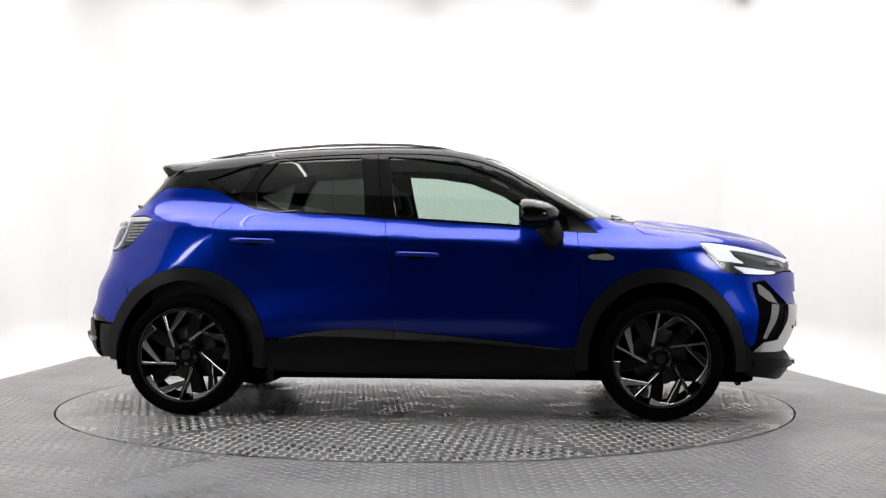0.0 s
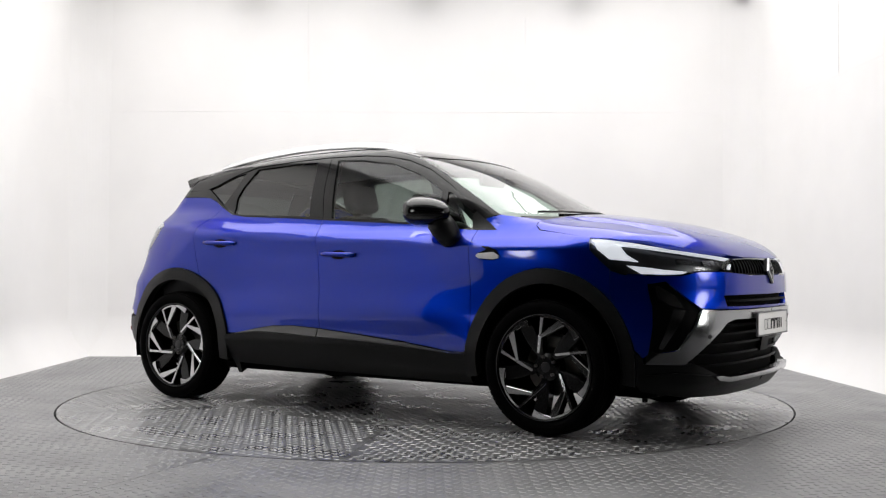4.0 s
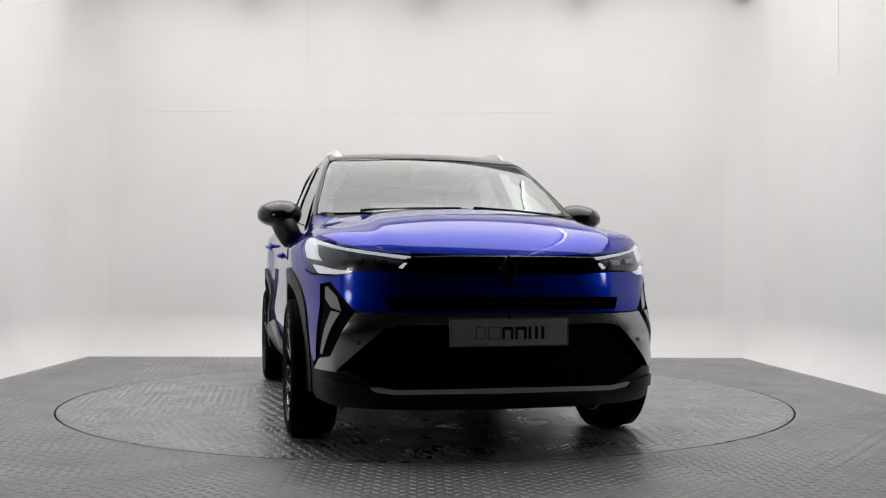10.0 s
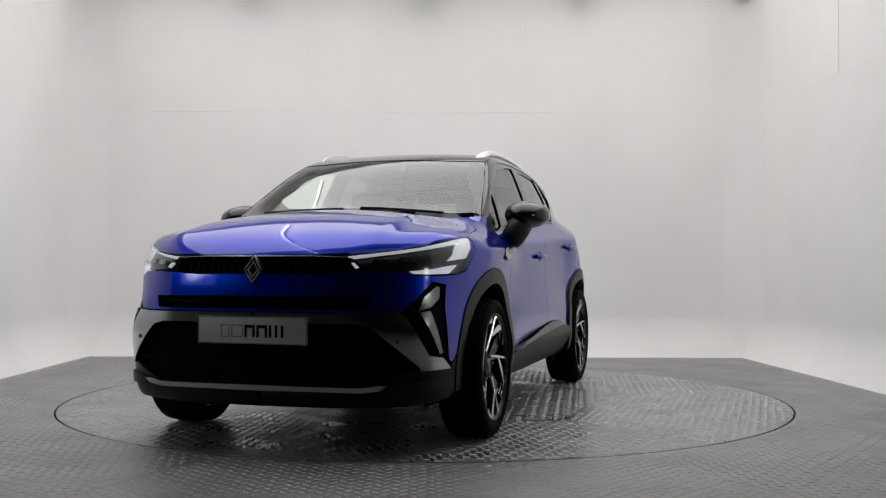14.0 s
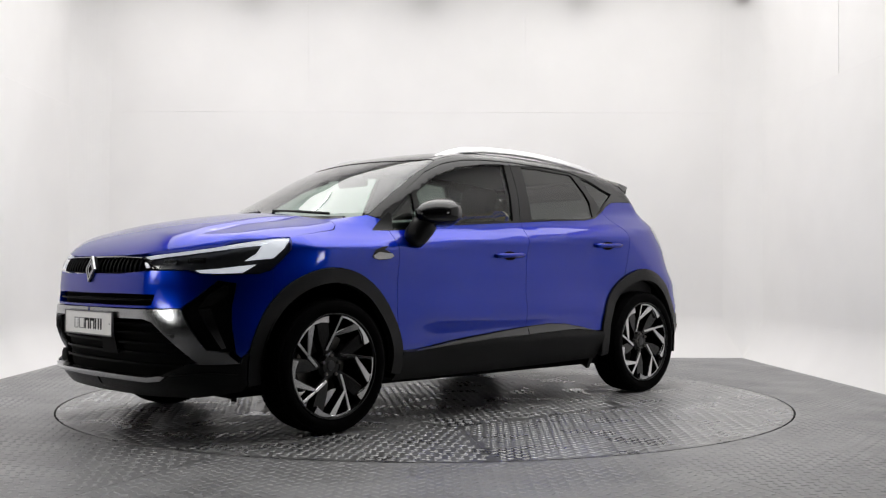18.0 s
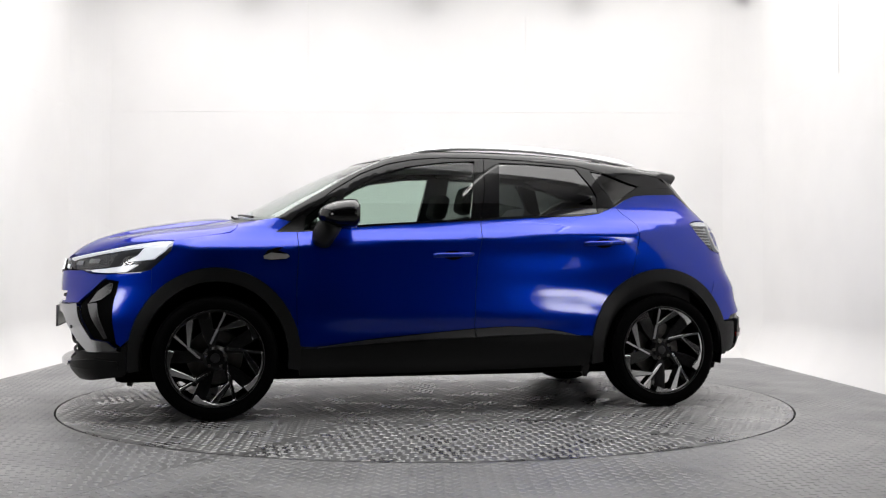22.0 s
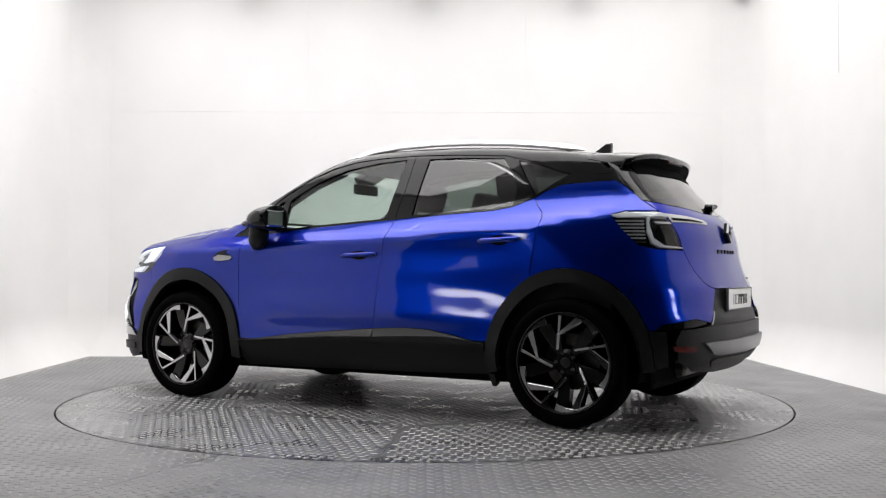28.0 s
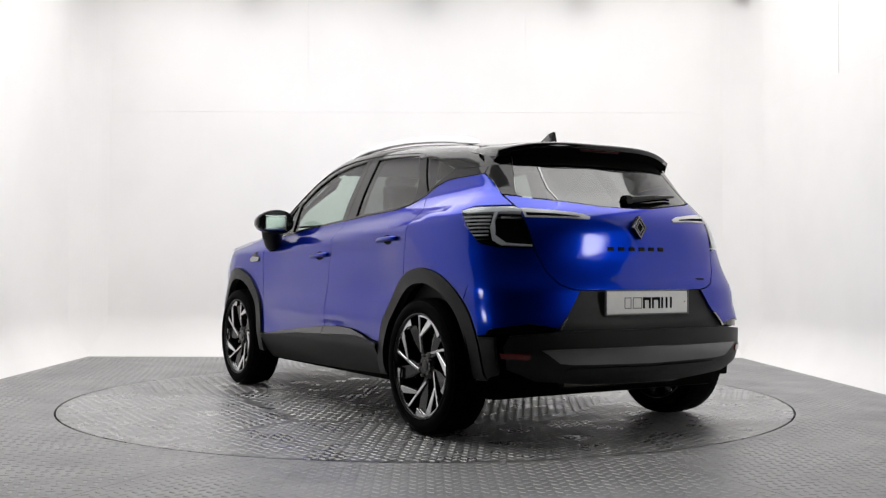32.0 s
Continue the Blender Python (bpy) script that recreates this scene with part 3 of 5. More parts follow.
def turntable():
    base = new("turntable")
    tagged(base, "round steel tread plate turntable set flush in the platform", "turntable")
    n = 128
    hub = lathe([(0.0005, 0.001), (DISC_R, 0.001), (DISC_R, 0.025), (0.0005, 0.025)], n)
    bmesh.ops.transform(hub, matrix=Matrix.Rotation(radians(90), 4, "X") @ Matrix.Translation((0, -0.031, 0)), verts=hub.verts)
    part("disc_core", hub, SEAM, base)
    # a six-sided sheet in the middle, and six round it between the rays through its corners
    rays = [radians(-5 + 60 * k) for k in range(6)]
    hexagon = [Vector((HEX_R * math.cos(a), HEX_R * math.sin(a))) for a in rays]
    sheets = [(hexagon, 54)]
    for k, turn in enumerate((35, 89, 10, 20, 87, 10)):
        a0, a1 = rays[k], rays[k] + radians(60)
        rim = [Vector(((DISC_R - 0.001) * math.cos(a0 + (a1 - a0) * i / 24), (DISC_R - 0.001) * math.sin(a0 + (a1 - a0) * i / 24))) for i in range(25)]
        sheets.append(([hexagon[k]] + rim + [hexagon[(k + 1) % 6]], turn))
    for i, (pts, turn) in enumerate(sheets):
        centre = sum(pts, Vector((0, 0))) / len(pts)
        outline = np.array([tuple(q + (centre - q).normalized() * 0.0008) for q in pts])
        sheet = part("tread_plate", polygon_slab([tuple(q) for q in outline], -0.005, 0.0), STEEL, base)

        def keep(x, y, outline=outline):
            q = np.stack([x, y], 1)
            ok = inside_poly(q, outline)
            ok[ok] = edge_distance(q[ok], outline) > 0.022
            return ok
        tagged(part("tread", buttons(keep, turn, offset=(0.011 * i, 0.019 * i)), BUTTON, sheet), kind="stuff")
    return base


def ceiling_light():
    """Two long tubes under the ceiling."""
    base = new("ceiling_light")
    tagged(base, "pair of long white tubes under the studio ceiling", "ceiling light")
    for x in (-1.58, 1.55):
        part("tube", tube([(x, -2.5, 3.70), (x, 2.4, 3.70)], 0.016, 10), TUBE, base, "glowing white tube")
        part("holder", box(x - 0.03, x + 0.03, -2.52, 2.42, 3.735, 3.758, 0.004), HOUSING, base, "grey tube holder")


room()
ceiling_light()
for sx, sz in ((-1.67, 3.41), (-0.01, 3.41), (1.46, 3.42), (2.98, 3.43)):
    spot(sx, 2.98, sz)
light_stand(-2.62, -2.85, 137)
light_stand(2.66, -2.85, -137)
platform()
table = turntable()


# ---- the car ----
car = new("car")
tagged(car, "blue compact crossover car with a gloss black roof on the turntable", "car")

SEAM_HOOD = [(1.54, .980), (1.36, 1.006), (1.24, 1.022), (1.205, 1.050), (1.195, 1.085)]
BELT = [(.875, 1.030), (.771, 1.037), (.592, 1.055), (.412, 1.072), (.149, 1.089), (-.206, 1.110), (-.510, 1.130), (-.842, 1.146), (-.960, 1.164), (-1.047, 1.199), (-1.082, 1.213)]
DOOR_FRONT = [(.874, .908), (.883, .75), (.882, .554), (.868, .384)]
DOOR_MID = [(-.187, .992), (-.161, .846), (-.146, .684), (-.136, .481)]
DOOR_REAR = [(-1.104, 1.172), (-1.153, 1.126), (-1.172, 1.091), (-1.162, 1.011), (-1.141, .897), (-1.118, .79)]
TRIM_TOP = [(.868, .384), (.771, .388), (.466, .429), (.145, .458), (-.136, .481), (-.34, .491), (-.502, .485), (-.663, .46), (-.776, .434), (-.862, .425)]
TRIM_LOW = [(.771, .384), (.466, .407), (.144, .426), (-.136, .434), (-.34, .443), (-.598, .450), (-.743, .437)]
DLO_TOP = [(.905, 1.090), (.842, 1.134), (.651, 1.284), (.489, 1.383), (.323, 1.446), (.155, 1.479), (-.014, 1.493), (-.285, 1.496), (-.522, 1.488), (-.86, 1.465), (-1.028, 1.424), (-1.195, 1.363), (-1.297, 1.336), (-1.515, 1.336)]
QUARTER_TOP = [(-1.082, 1.213), (-1.146, 1.251), (-1.223, 1.280), (-1.293, 1.288), (-1.515, 1.298)]
# where the roof and the windscreen meet the pillars, as (x, y)
ROOF_EDGE = [(.36, .585), (.2, .572), (0, .562), (-.3, .558), (-.8, .556), (-1.1, .553), (-1.35, .545)]
SCREEN_EDGE = [(.975, .722), (.80, .684), (.60, .640), (.45, .607), (.36, .585)]
SCREEN_TOP = [(.40, .51), (.442, .38), (.462, .18), (.468, 0)]
SCREEN_BASE = [(1.225, 0), (1.205, .2), (1.14, .46), (1.05, .64), (.975, .722)]

# -- sides: sheets of painted metal
both("front_fender", side_pts((1.656, .822), (1.60, .872), (1.557, .916), *SEAM_HOOD, (1.10, 1.095), (1.0, 1.109), (.985, 1.111), (.907, 1.089), (.992, 1.027), (.875, 1.030), (.874, .908), (.883, .75), (.882, .554), (.876, .476), *arch(1.32, 163, 43)), LEFT, PAINT, car, "blue painted front wing", thick=.03)
door_f = both("front_door", side_pts(*BELT[:6], *DOOR_MID, *reversed(TRIM_TOP[1:4]), *reversed(DOOR_FRONT)), LEFT, PAINT, car, "blue painted front door", thick=.03)
door_r = both("rear_door", side_pts(*BELT[5:], *DOOR_REAR, *arch(-1.32, 64, 11)[:], (-.776, .434), (-.663, .46), (-.502, .485), (-.34, .491), *reversed(DOOR_MID)), LEFT, PAINT, car, "blue painted rear door", thick=.03)
both("quarter_panel", side_pts(*QUARTER_TOP, (-1.574, 1.258), (-1.658, 1.186), (-1.735, 1.132), (-1.60, 1.128), (-1.545, 1.108), (-1.60, 1.035), (-1.687, .949), (-1.70, .80), *arch(-1.32, 137, 64), *reversed(DOOR_REAR[:-1])), LEFT, PAINT, car, "blue painted rear quarter panel", thick=.03)

# -- the black band of the windows: frames first, panes set in them


TRI_PANE = [(.835, 1.040), (.822, 1.118), (.665, 1.240), (.640, 1.246), (.655, 1.062)]
FRONT_PANE = [(.600, 1.250), (.577, 1.266), (.420, 1.357), (.221, 1.428), (-.014, 1.463), (-.205, 1.474), (-.180, 1.314), (-.143, 1.118), (.149, 1.100), (.412, 1.083), (.615, 1.066)]
REAR_PANE = [(-.362, 1.468), (-.521, 1.468), (-.85, 1.452), (-.937, 1.335), (-.966, 1.267), (-.956, 1.172), (-.842, 1.158), (-.510, 1.143), (-.318, 1.133), (-.341, 1.315)]
QUARTER_PANE = [(-.945, 1.432), (-1.061, 1.412), (-1.196, 1.372), (-1.263, 1.341), (-1.172, 1.288), (-1.082, 1.226), (-1.005, 1.336)]
both("pane", side_pts(*TRI_PANE), LEFT, GLASS, car, "small fixed pane ahead of the mirror", out=-.012, thick=0)
both("front_window", side_pts(*FRONT_PANE), LEFT, GLASS, car, "green-tinted front door window", out=-.012, thick=0)
both("rear_window", side_pts(*REAR_PANE), LEFT, DARK_GLASS, car, "dark-tinted rear door window", out=-.012, thick=0)
both("quarter_window", side_pts(*QUARTER_PANE), LEFT, DARK_GLASS, car, "dark-tinted quarter window", out=-.012, thick=0)


def bar(name, pts, label="", out=-.004, mat=ROOF_BLACK, thick=.03):
    return both(name, side_pts(*pts), LEFT, mat, car, label, out=out, thick=thick, shrink=0, edge=.02)


# window frames in strips round the panes
bar("mirror_corner", [(.992, 1.028), (.842, 1.134), (.822, 1.118), (.835, 1.040), (.84, 1.033)], mat=DARKENED_PLASTIC)
bar("window_frame", [(.842, 1.134), (.651, 1.284), (.489, 1.383), (.323, 1.446), (.155, 1.479), (-.014, 1.493), (-.262, 1.495), (-.205, 1.474), (-.014, 1.463), (.221, 1.428), (.420, 1.357), (.577, 1.266), (.600, 1.250), (.640, 1.246), (.665, 1.240), (.822, 1.118)])
bar("window_divider", [(.600, 1.250), (.640, 1.246), (.655, 1.062), (.615, 1.066)])
bar("sill_strip", [(.992, 1.028), (.84, 1.033), (.835, 1.040), (.655, 1.062), (.615, 1.066), (.412, 1.083), (.149, 1.100), (-.143, 1.118), (-.206, 1.122), (-.206, 1.110), (.149, 1.089), (.412, 1.072), (.592, 1.055), (.771, 1.037), (.875, 1.030)], out=.002)
bar("b_pillar", [(-.143, 1.118), (-.180, 1.314), (-.205, 1.474), (-.262, 1.495), (-.245, 1.30), (-.206, 1.122)])
bar("b_pillar", [(-.210, 1.122), (-.249, 1.30), (-.266, 1.495), (-.362, 1.468), (-.341, 1.315), (-.318, 1.133)])
bar("window_frame", [(-.266, 1.495), (-.522, 1.488), (-.86, 1.465), (-.945, 1.446), (-.85, 1.452), (-.521, 1.468), (-.362, 1.468)])
bar("c_pillar", [(-.85, 1.452), (-.937, 1.335), (-.966, 1.267), (-.956, 1.172), (-1.047, 1.210), (-1.078, 1.224), (-1.000, 1.336), (-.941, 1.436), (-.90, 1.450)])
bar("window_frame", [(-.90, 1.4555), (-1.028, 1.424), (-1.195, 1.363), (-1.297, 1.336), (-1.297, 1.326), (-1.263, 1.341), (-1.196, 1.372), (-1.061, 1.412), (-.945, 1.432)])
bar("sill_strip", [(-.210, 1.122), (-.318, 1.133), (-.510, 1.143), (-.842, 1.158), (-.956, 1.172), (-1.047, 1.210), (-1.082, 1.226), (-1.172, 1.288), (-1.263, 1.341), (-1.297, 1.336), (-1.515, 1.336), (-1.515, 1.300), (-1.293, 1.290), (-1.223, 1.282), (-1.146, 1.253), (-1.082, 1.215), (-1.047, 1.201), (-.960, 1.166), (-.842, 1.148), (-.510, 1.132), (-.206, 1.112)], out=.002)

# -- roof, pillars and screen
edge3 = top_pts(*ROOF_EDGE)
screen3 = top_pts(*SCREEN_EDGE)
both("roof_side", side_pts(*DLO_TOP) + [on_side(-1.43, 1.39)] + list(reversed(edge3)) + list(reversed(screen3))[1:] + [on_side(.985, 1.112)], around(90, 22), ROOF_BLACK, car, "gloss black roof side and windscreen pillar", thick=.03, shrink=0)
part("roof", skin(halves(list(top_pts((.466, 0), (.46, .18), (.44, .38), (.398, .51))) + edge3 + top_pts((-1.38, .3), (-1.39, 0))), UP, thick=.02), ROOF_BLACK, car, "gloss black roof")
part("windscreen", skin(halves(list(reversed(top_pts(*SCREEN_BASE[:-1], *SCREEN_EDGE, *SCREEN_TOP)))), around(0, 60), out=-.003, thick=0, shrink=.004), SCREEN_GLASS, car, "clear windscreen")

# -- bonnet
HOOD = [(2.142, 0, .884), (2.130, .262, .884), (2.110, .400, .891), (2.065, .514, .903), (1.987, .616, .916), (1.879, .712, .936), (1.686, .787, .967), (1.54, .804, .980), (1.36, .777, 1.006), (1.24, .763, 1.022), (1.205, .735, 1.050), (1.195, .66, 1.085), (1.225, .5, 1.10), (1.27, .25, 1.12), (1.285, 0, 1.122)]
part("bonnet", skin(halves([np.array(q) for q in HOOD]), around(0, 62), thick=.025), PAINT, car, "blue painted bonnet")
part("cowl", skin(halves(list(top_pts((1.285, 0), (1.27, .25), (1.225, .5), (1.19, .65), (1.06, .63), (1.15, .45), (1.215, .2), (1.235, 0)))), around(0, 70), out=-.012, thick=.02), PLASTIC, car, "black plastic scuttle below the windscreen")

# -- front end
NOSE_WAY = around(28)
L3 = lambda *pts: [np.array(q, float) for q in pts]
HEADLIGHT = L3((2.112, .425, .876), (2.021, .584, .899), (1.913, .695, .919), (1.742, .779, .953), (1.545, .806, .978), (1.560, .844, .916), (1.604, .84, .870), (1.656, .834, .822), (1.728, .817, .802), (1.900, .745, .795), (1.975, .691, .798), (2.022, .635, .816), (2.110, .505, .818))
both("front_bumper", L3((2.185, 0, .797), (2.166, .28, .797), (2.116, .5, .812), (2.022, .635, .812), (1.975, .691, .794), (1.9, .745, .791), (1.728, .817, .798), (1.660, .836, .818)) + side_pts(*arch(1.32, 43, 12)) + L3((1.80, .80, .40), (1.845, .803, .42), (1.857, .786, .649), (1.832, .783, .752), (1.905, .745, .764), (1.985, .693, .69), (2.045, .651, .637), (2.095, .572, .632), (2.15, .43, .632), (2.17, .26, .632), (2.18, 0, .632), (2.18, 0, .645), (2.17, .26, .645), (2.13, .515, .647), (2.12, .53, .697), (2.16, .40, .699), (2.18, .2, .700), (2.185, 0, .700)), NOSE_WAY, PAINT, car, "blue painted front bumper", thick=.03)
part("upper_intake", skin(halves(front_pts((0, .71), (.3, .71), (.545, .708), (.545, .635), (.3, .633), (0, .633))), FORE, out=-.035, thick=0), VOID, car, "black slot across the bumper")
part("intake_bar", skin(halves(front_pts((0, .678), (.3, .677), (.50, .676), (.505, .664), (.3, .664), (0, .664))), FORE, out=-.012, thick=.02), MESH_BLACK, car)
# grille between the lamps with upright ribs
part("grille", skin(halves(front_pts((0, .884), (.262, .884), (.42, .878), (.50, .820), (.28, .798), (0, .797))), FORE, out=-.022, thick=.02), MESH_BLACK, car, "black front grille")
for i in range(-11, 12):
    if abs(i) < 1:
        continue
    y = i * .037
    lean = .008 * (1 if i > 0 else -1)
    strip = skin(front_pts((abs(y) - .010, .872), (abs(y) + .004, .872), (abs(y) + .012, .806), (abs(y) - .002, .806)), FORE, out=-.012, thick=.012, flip=y < 0, shrink=0)
    part("grille_rib", strip, MESH_BLACK, car)
part("chrome_strip", skin(halves(front_pts((0, .8815), (.25, .8815), (.42, .8755), (.42, .870), (.25, .8755), (0, .8755))), FORE, out=.001, thick=.02), SATIN, car, "thin bright strip under the bonnet's edge")

# headlights: housing, reflector blades, lens
lamps = both("headlight", HEADLIGHT, around(38), LAMP_GREY, car, "black headlight with bright daytime blades behind a clear lens", out=-.045, thick=.02, shrink=0)
BLADES = (
    L3((2.112, .425, .876), (2.021, .584, .899), (1.913, .695, .919), (1.742, .779, .953), (1.545, .806, .978), (1.56, .82, .955), (1.68, .806, .944), (1.88, .72, .917), (2.0, .60, .895), (2.105, .44, .873)),
    L3((1.545, .806, .978), (1.590, .835, .922), (1.655, .832, .872), (1.79, .790, .860), (1.735, .803, .895), (1.70, .80, .938)),
    L3((1.80, .79, .800), (1.900, .745, .797), (1.975, .691, .800), (1.99, .672, .812), (1.90, .74, .822), (1.80, .785, .836), (1.73, .808, .842)),
)
for k, lamp_body in enumerate(lamps):
    for blade in BLADES:
        part("daytime_blade", skin(blade, around(38), out=-.012, thick=.02, flip=k == 1), DAYLIGHT, lamp_body, "lit white daytime running light")
    for (y, z, w) in ((.66, .86, .05), (.56, .852, .04)):
        x = on_front(y, z)[0]
        lens = skin([np.array((x, y - w, z - .012)), np.array((x, y + w, z - .012)), np.array((x, y + w, z + .014)), np.array((x, y - w, z + .014))], around(30), out=-.028, thick=.02, flip=k == 1)
        part("projector", lens, DARK_CHROME, lamp_body, "dark chrome projector bezel")
    tip = skin(L3((2.10, .47, .828), (2.11, .45, .85), (2.115, .435, .85), (2.11, .455, .822)), around(20), out=-.01, thick=.01, flip=k == 1)
    part("inner_tip", tip, DAYLIGHT, lamp_body)
    part("lens", skin(HEADLIGHT, around(38), out=-.001, thick=0, flip=k == 1), LENS, lamp_body, "clear headlight lens")

# silver blades beside the number plate
both("bumper_blade", L3((2.18, 0, .629), (2.17, .26, .629), (2.15, .43, .629), (2.095, .572, .629), (2.045, .651, .635), (1.967, .749, .441), (1.885, .790, .427), (1.822, .808, .374), (1.986, .726, .373), (2.091, .596, .505), (2.122, .527, .567), (2.140, .469, .582), (2.168, .256, .581), (2.17, 0, .581)), NOSE_WAY, SATIN, car, "satin silver bumper blade", out=.008, thick=.03)
both("parking_sensor", [np.array((2.03, .615 + .010 * math.cos(a * math.tau / 10), .505 + .010 * math.sin(a * math.tau / 10))) for a in range(10)], around(25), GREY_PLASTIC, car, out=.0115, thick=.004, shrink=0, edge=.05)
both("bumper_pocket", L3((2.045, .651, .635), (1.985, .693, .691), (1.905, .745, .766), (1.828, .785, .760), (1.850, .788, .649), (1.845, .803, .437), (1.885, .79, .427), (1.967, .749, .441)), around(40), MESH_BLACK, car, "black recess in the bumper's corner", out=-.02, thick=0)
both("fog_blade", L3((1.990, .705, .634), (1.945, .722, .700), (1.880, .758, .745), (1.862, .770, .742), (1.872, .770, .690), (1.925, .745, .650)), around(45), DARK_CHROME, car, "satin upper flank of the corner recess", out=-.012, thick=.02)
both("daytime_light", L3((1.990, .705, .632), (1.955, .728, .636), (1.935, .740, .638), (1.882, .789, .448), (1.905, .780, .442)), around(45), DARK_CHROME, car, "satin upright blade in the corner recess", out=-.003, thick=.02)
# lower grille and bumper foot
part("lower_grille", skin(halves(front_pts((0, .583), (.255, .583), (.469, .583), (.596, .503), (.695, .385), (.71, .33), (.52, .30), (0, .296))), FORE, out=-.05, thick=0), VOID, car, "black open lower grille")
for z in (.36, .41, .46, .51, .55):
    w = .66 - .2 * max(0, (z - .40) / .17)
    part("grille_slat", skin(halves(front_pts((0, z + .006), (w / 2, z + .006), (w, z + .006), (w, z - .006), (w / 2, z - .006), (0, z - .006))), FORE, out=-.032, thick=.012, shrink=0), MESH_BLACK, car)
part("radar_cover", skin(front_pts((.03, .52), (.16, .52), (.17, .40), (.02, .40)), FORE, out=-.024, thick=.02), MESH_BLACK, car, "square dark radar cover")
both("bumper_foot", L3((2.12, 0, .30), (2.10, .49, .302), (2.086, .546, .32), (2.023, .686, .38), (1.986, .726, .374), (1.822, .808, .375), (1.80, .80, .40)) + side_pts(*arch(1.32, 10, -8, 4)) + L3((1.81, .80, .24), (1.98, .70, .215), (2.08, .4, .205), (2.09, 0, .205)), NOSE_WAY, DARKENED_PLASTIC, car, "black plastic foot of the bumper", out=.0, thick=.03)
part("splitter", skin(halves(front_pts((0, .309), (.25, .309), (.49, .307), (.56, .318), (.60, .315), (.57, .292), (.49, .282), (.25, .284), (0, .284))), FORE, out=.026, thick=.05), SATIN, car, "satin silver splitter lip")
both("splitter_end", L3((2.06, .59, .320), (1.95, .735, .338), (1.82, .80, .325), (1.82, .80, .285), (1.95, .72, .280), (2.07, .575, .286)), around(40), DARKENED_PLASTIC, car, out=.018, thick=.04)


def number_plate(name, at_x, y0, z0, turn, lean):
    base = new(name)
    base.parent = car
    base.matrix_basis = Matrix.Translation((at_x, y0, z0)) @ Matrix.Rotation(turn, 4, "Z") @ Matrix.Rotation(lean, 4, "Y")
    part("plate", box(-.004, .004, -.26, .26, -.0555, .0555, .0025, segments=1), PLATE, base, "white show plate with dark bars")
    part("plate_rim", merge(merge(merge(box(-.006, .006, -.265, .265, .0555, .0605), box(-.006, .006, -.265, .265, -.0605, -.0555)), box(-.006, .006, -.265, -.26, -.0555, .0555)), box(-.006, .006, .26, .265, -.0555, .0555)), INK_GREY, base)
    # a word mark as plain bars: two in outline, three filled
    for i, (a, w) in enumerate(((-.150, .042), (-.098, .058))):
        b = None
        for (p0, p1, q0, q1) in ((a, a + w, -.030, -.026), (a, a + w, .020, .024), (a, a + .004, -.030, .024), (a + w - .004, a + w, -.030, .024)):
            b = box(.0035, .0052, p0, p1, q0, q1, bm=b)
        part("outlined_bar", b, INK_GREY, base)
    for (a, w) in ((-.034, .050), (.024, .052), (.084, .070)):
        b = box(.0035, .0052, a, a + .012, -.030, .024)
        b = box(.0035, .0052, a + w - .012, a + w, -.030, .024, bm=b)
        b = box(.0035, .0052, a + .012, a + w - .012, .010, .024, bm=b) if w < .06 else box(.0035, .0052, a + w / 2 - .006, a + w / 2 + .006, -.030, .024, bm=b)
        part("filled_bar", b, INK, base)
    part("screw", box(.0035, .006, .236, .242, -.003, .003), INK_GREY, base)
    return base


number_plate("front_plate", 2.192, 0, .550, 0, 0)
number_plate("rear_plate", -2.012, 0, .664, math.pi, 0)


def diamond(name, at, turn, lean, high, wide, mats):
    base = new(name)
    base.parent = car
    base.matrix_basis = Matrix.Translation(at) @ Matrix.Rotation(turn, 4, "Z") @ Matrix.Rotation(lean, 4, "Y")
    b = bmesh.new()
    for (o, i, x0, x1) in ((1.0, .74, .006, .016), (.62, .40, .006, .014)):
        pts = [[b.verts.new((x, s * wide * c, s * high * d)) for c, d in ((0, 1), (1, 0), (0, -1), (-1, 0))] for x, s in ((x0, o), (x1, o * .97), (x1, i), (x0, i))]
        for r in range(4):
            for k in range(4):
                b.faces.new((pts[r][k], pts[r][(k + 1) % 4], pts[(r + 1) % 4][(k + 1) % 4], pts[(r + 1) % 4][k]))
    part("diamond_ring", b, mats[0], base, "plain diamond-shaped bright emblem")
    b = bmesh.new()
    f = [[b.verts.new((x, s * wide * c, s * high * d)) for c, d in ((0, 1), (1, 0), (0, -1), (-1, 0))] for x, s in ((-.012, .97), (.007, .95))]
    for k in range(4):
        b.faces.new((f[0][k], f[0][(k + 1) % 4], f[1][(k + 1) % 4], f[1][k]))
    b.faces.new(f[1])
    part("diamond_back", b, mats[1], base)
    return base


diamond("front_emblem", (2.172, 0, .816), 0, radians(-9), .068, .048, (SATIN, INK))
diamond("rear_emblem", (-1.945, 0, 1.028), math.pi, radians(-6), .060, .043, (DARK_CHROME, INK))

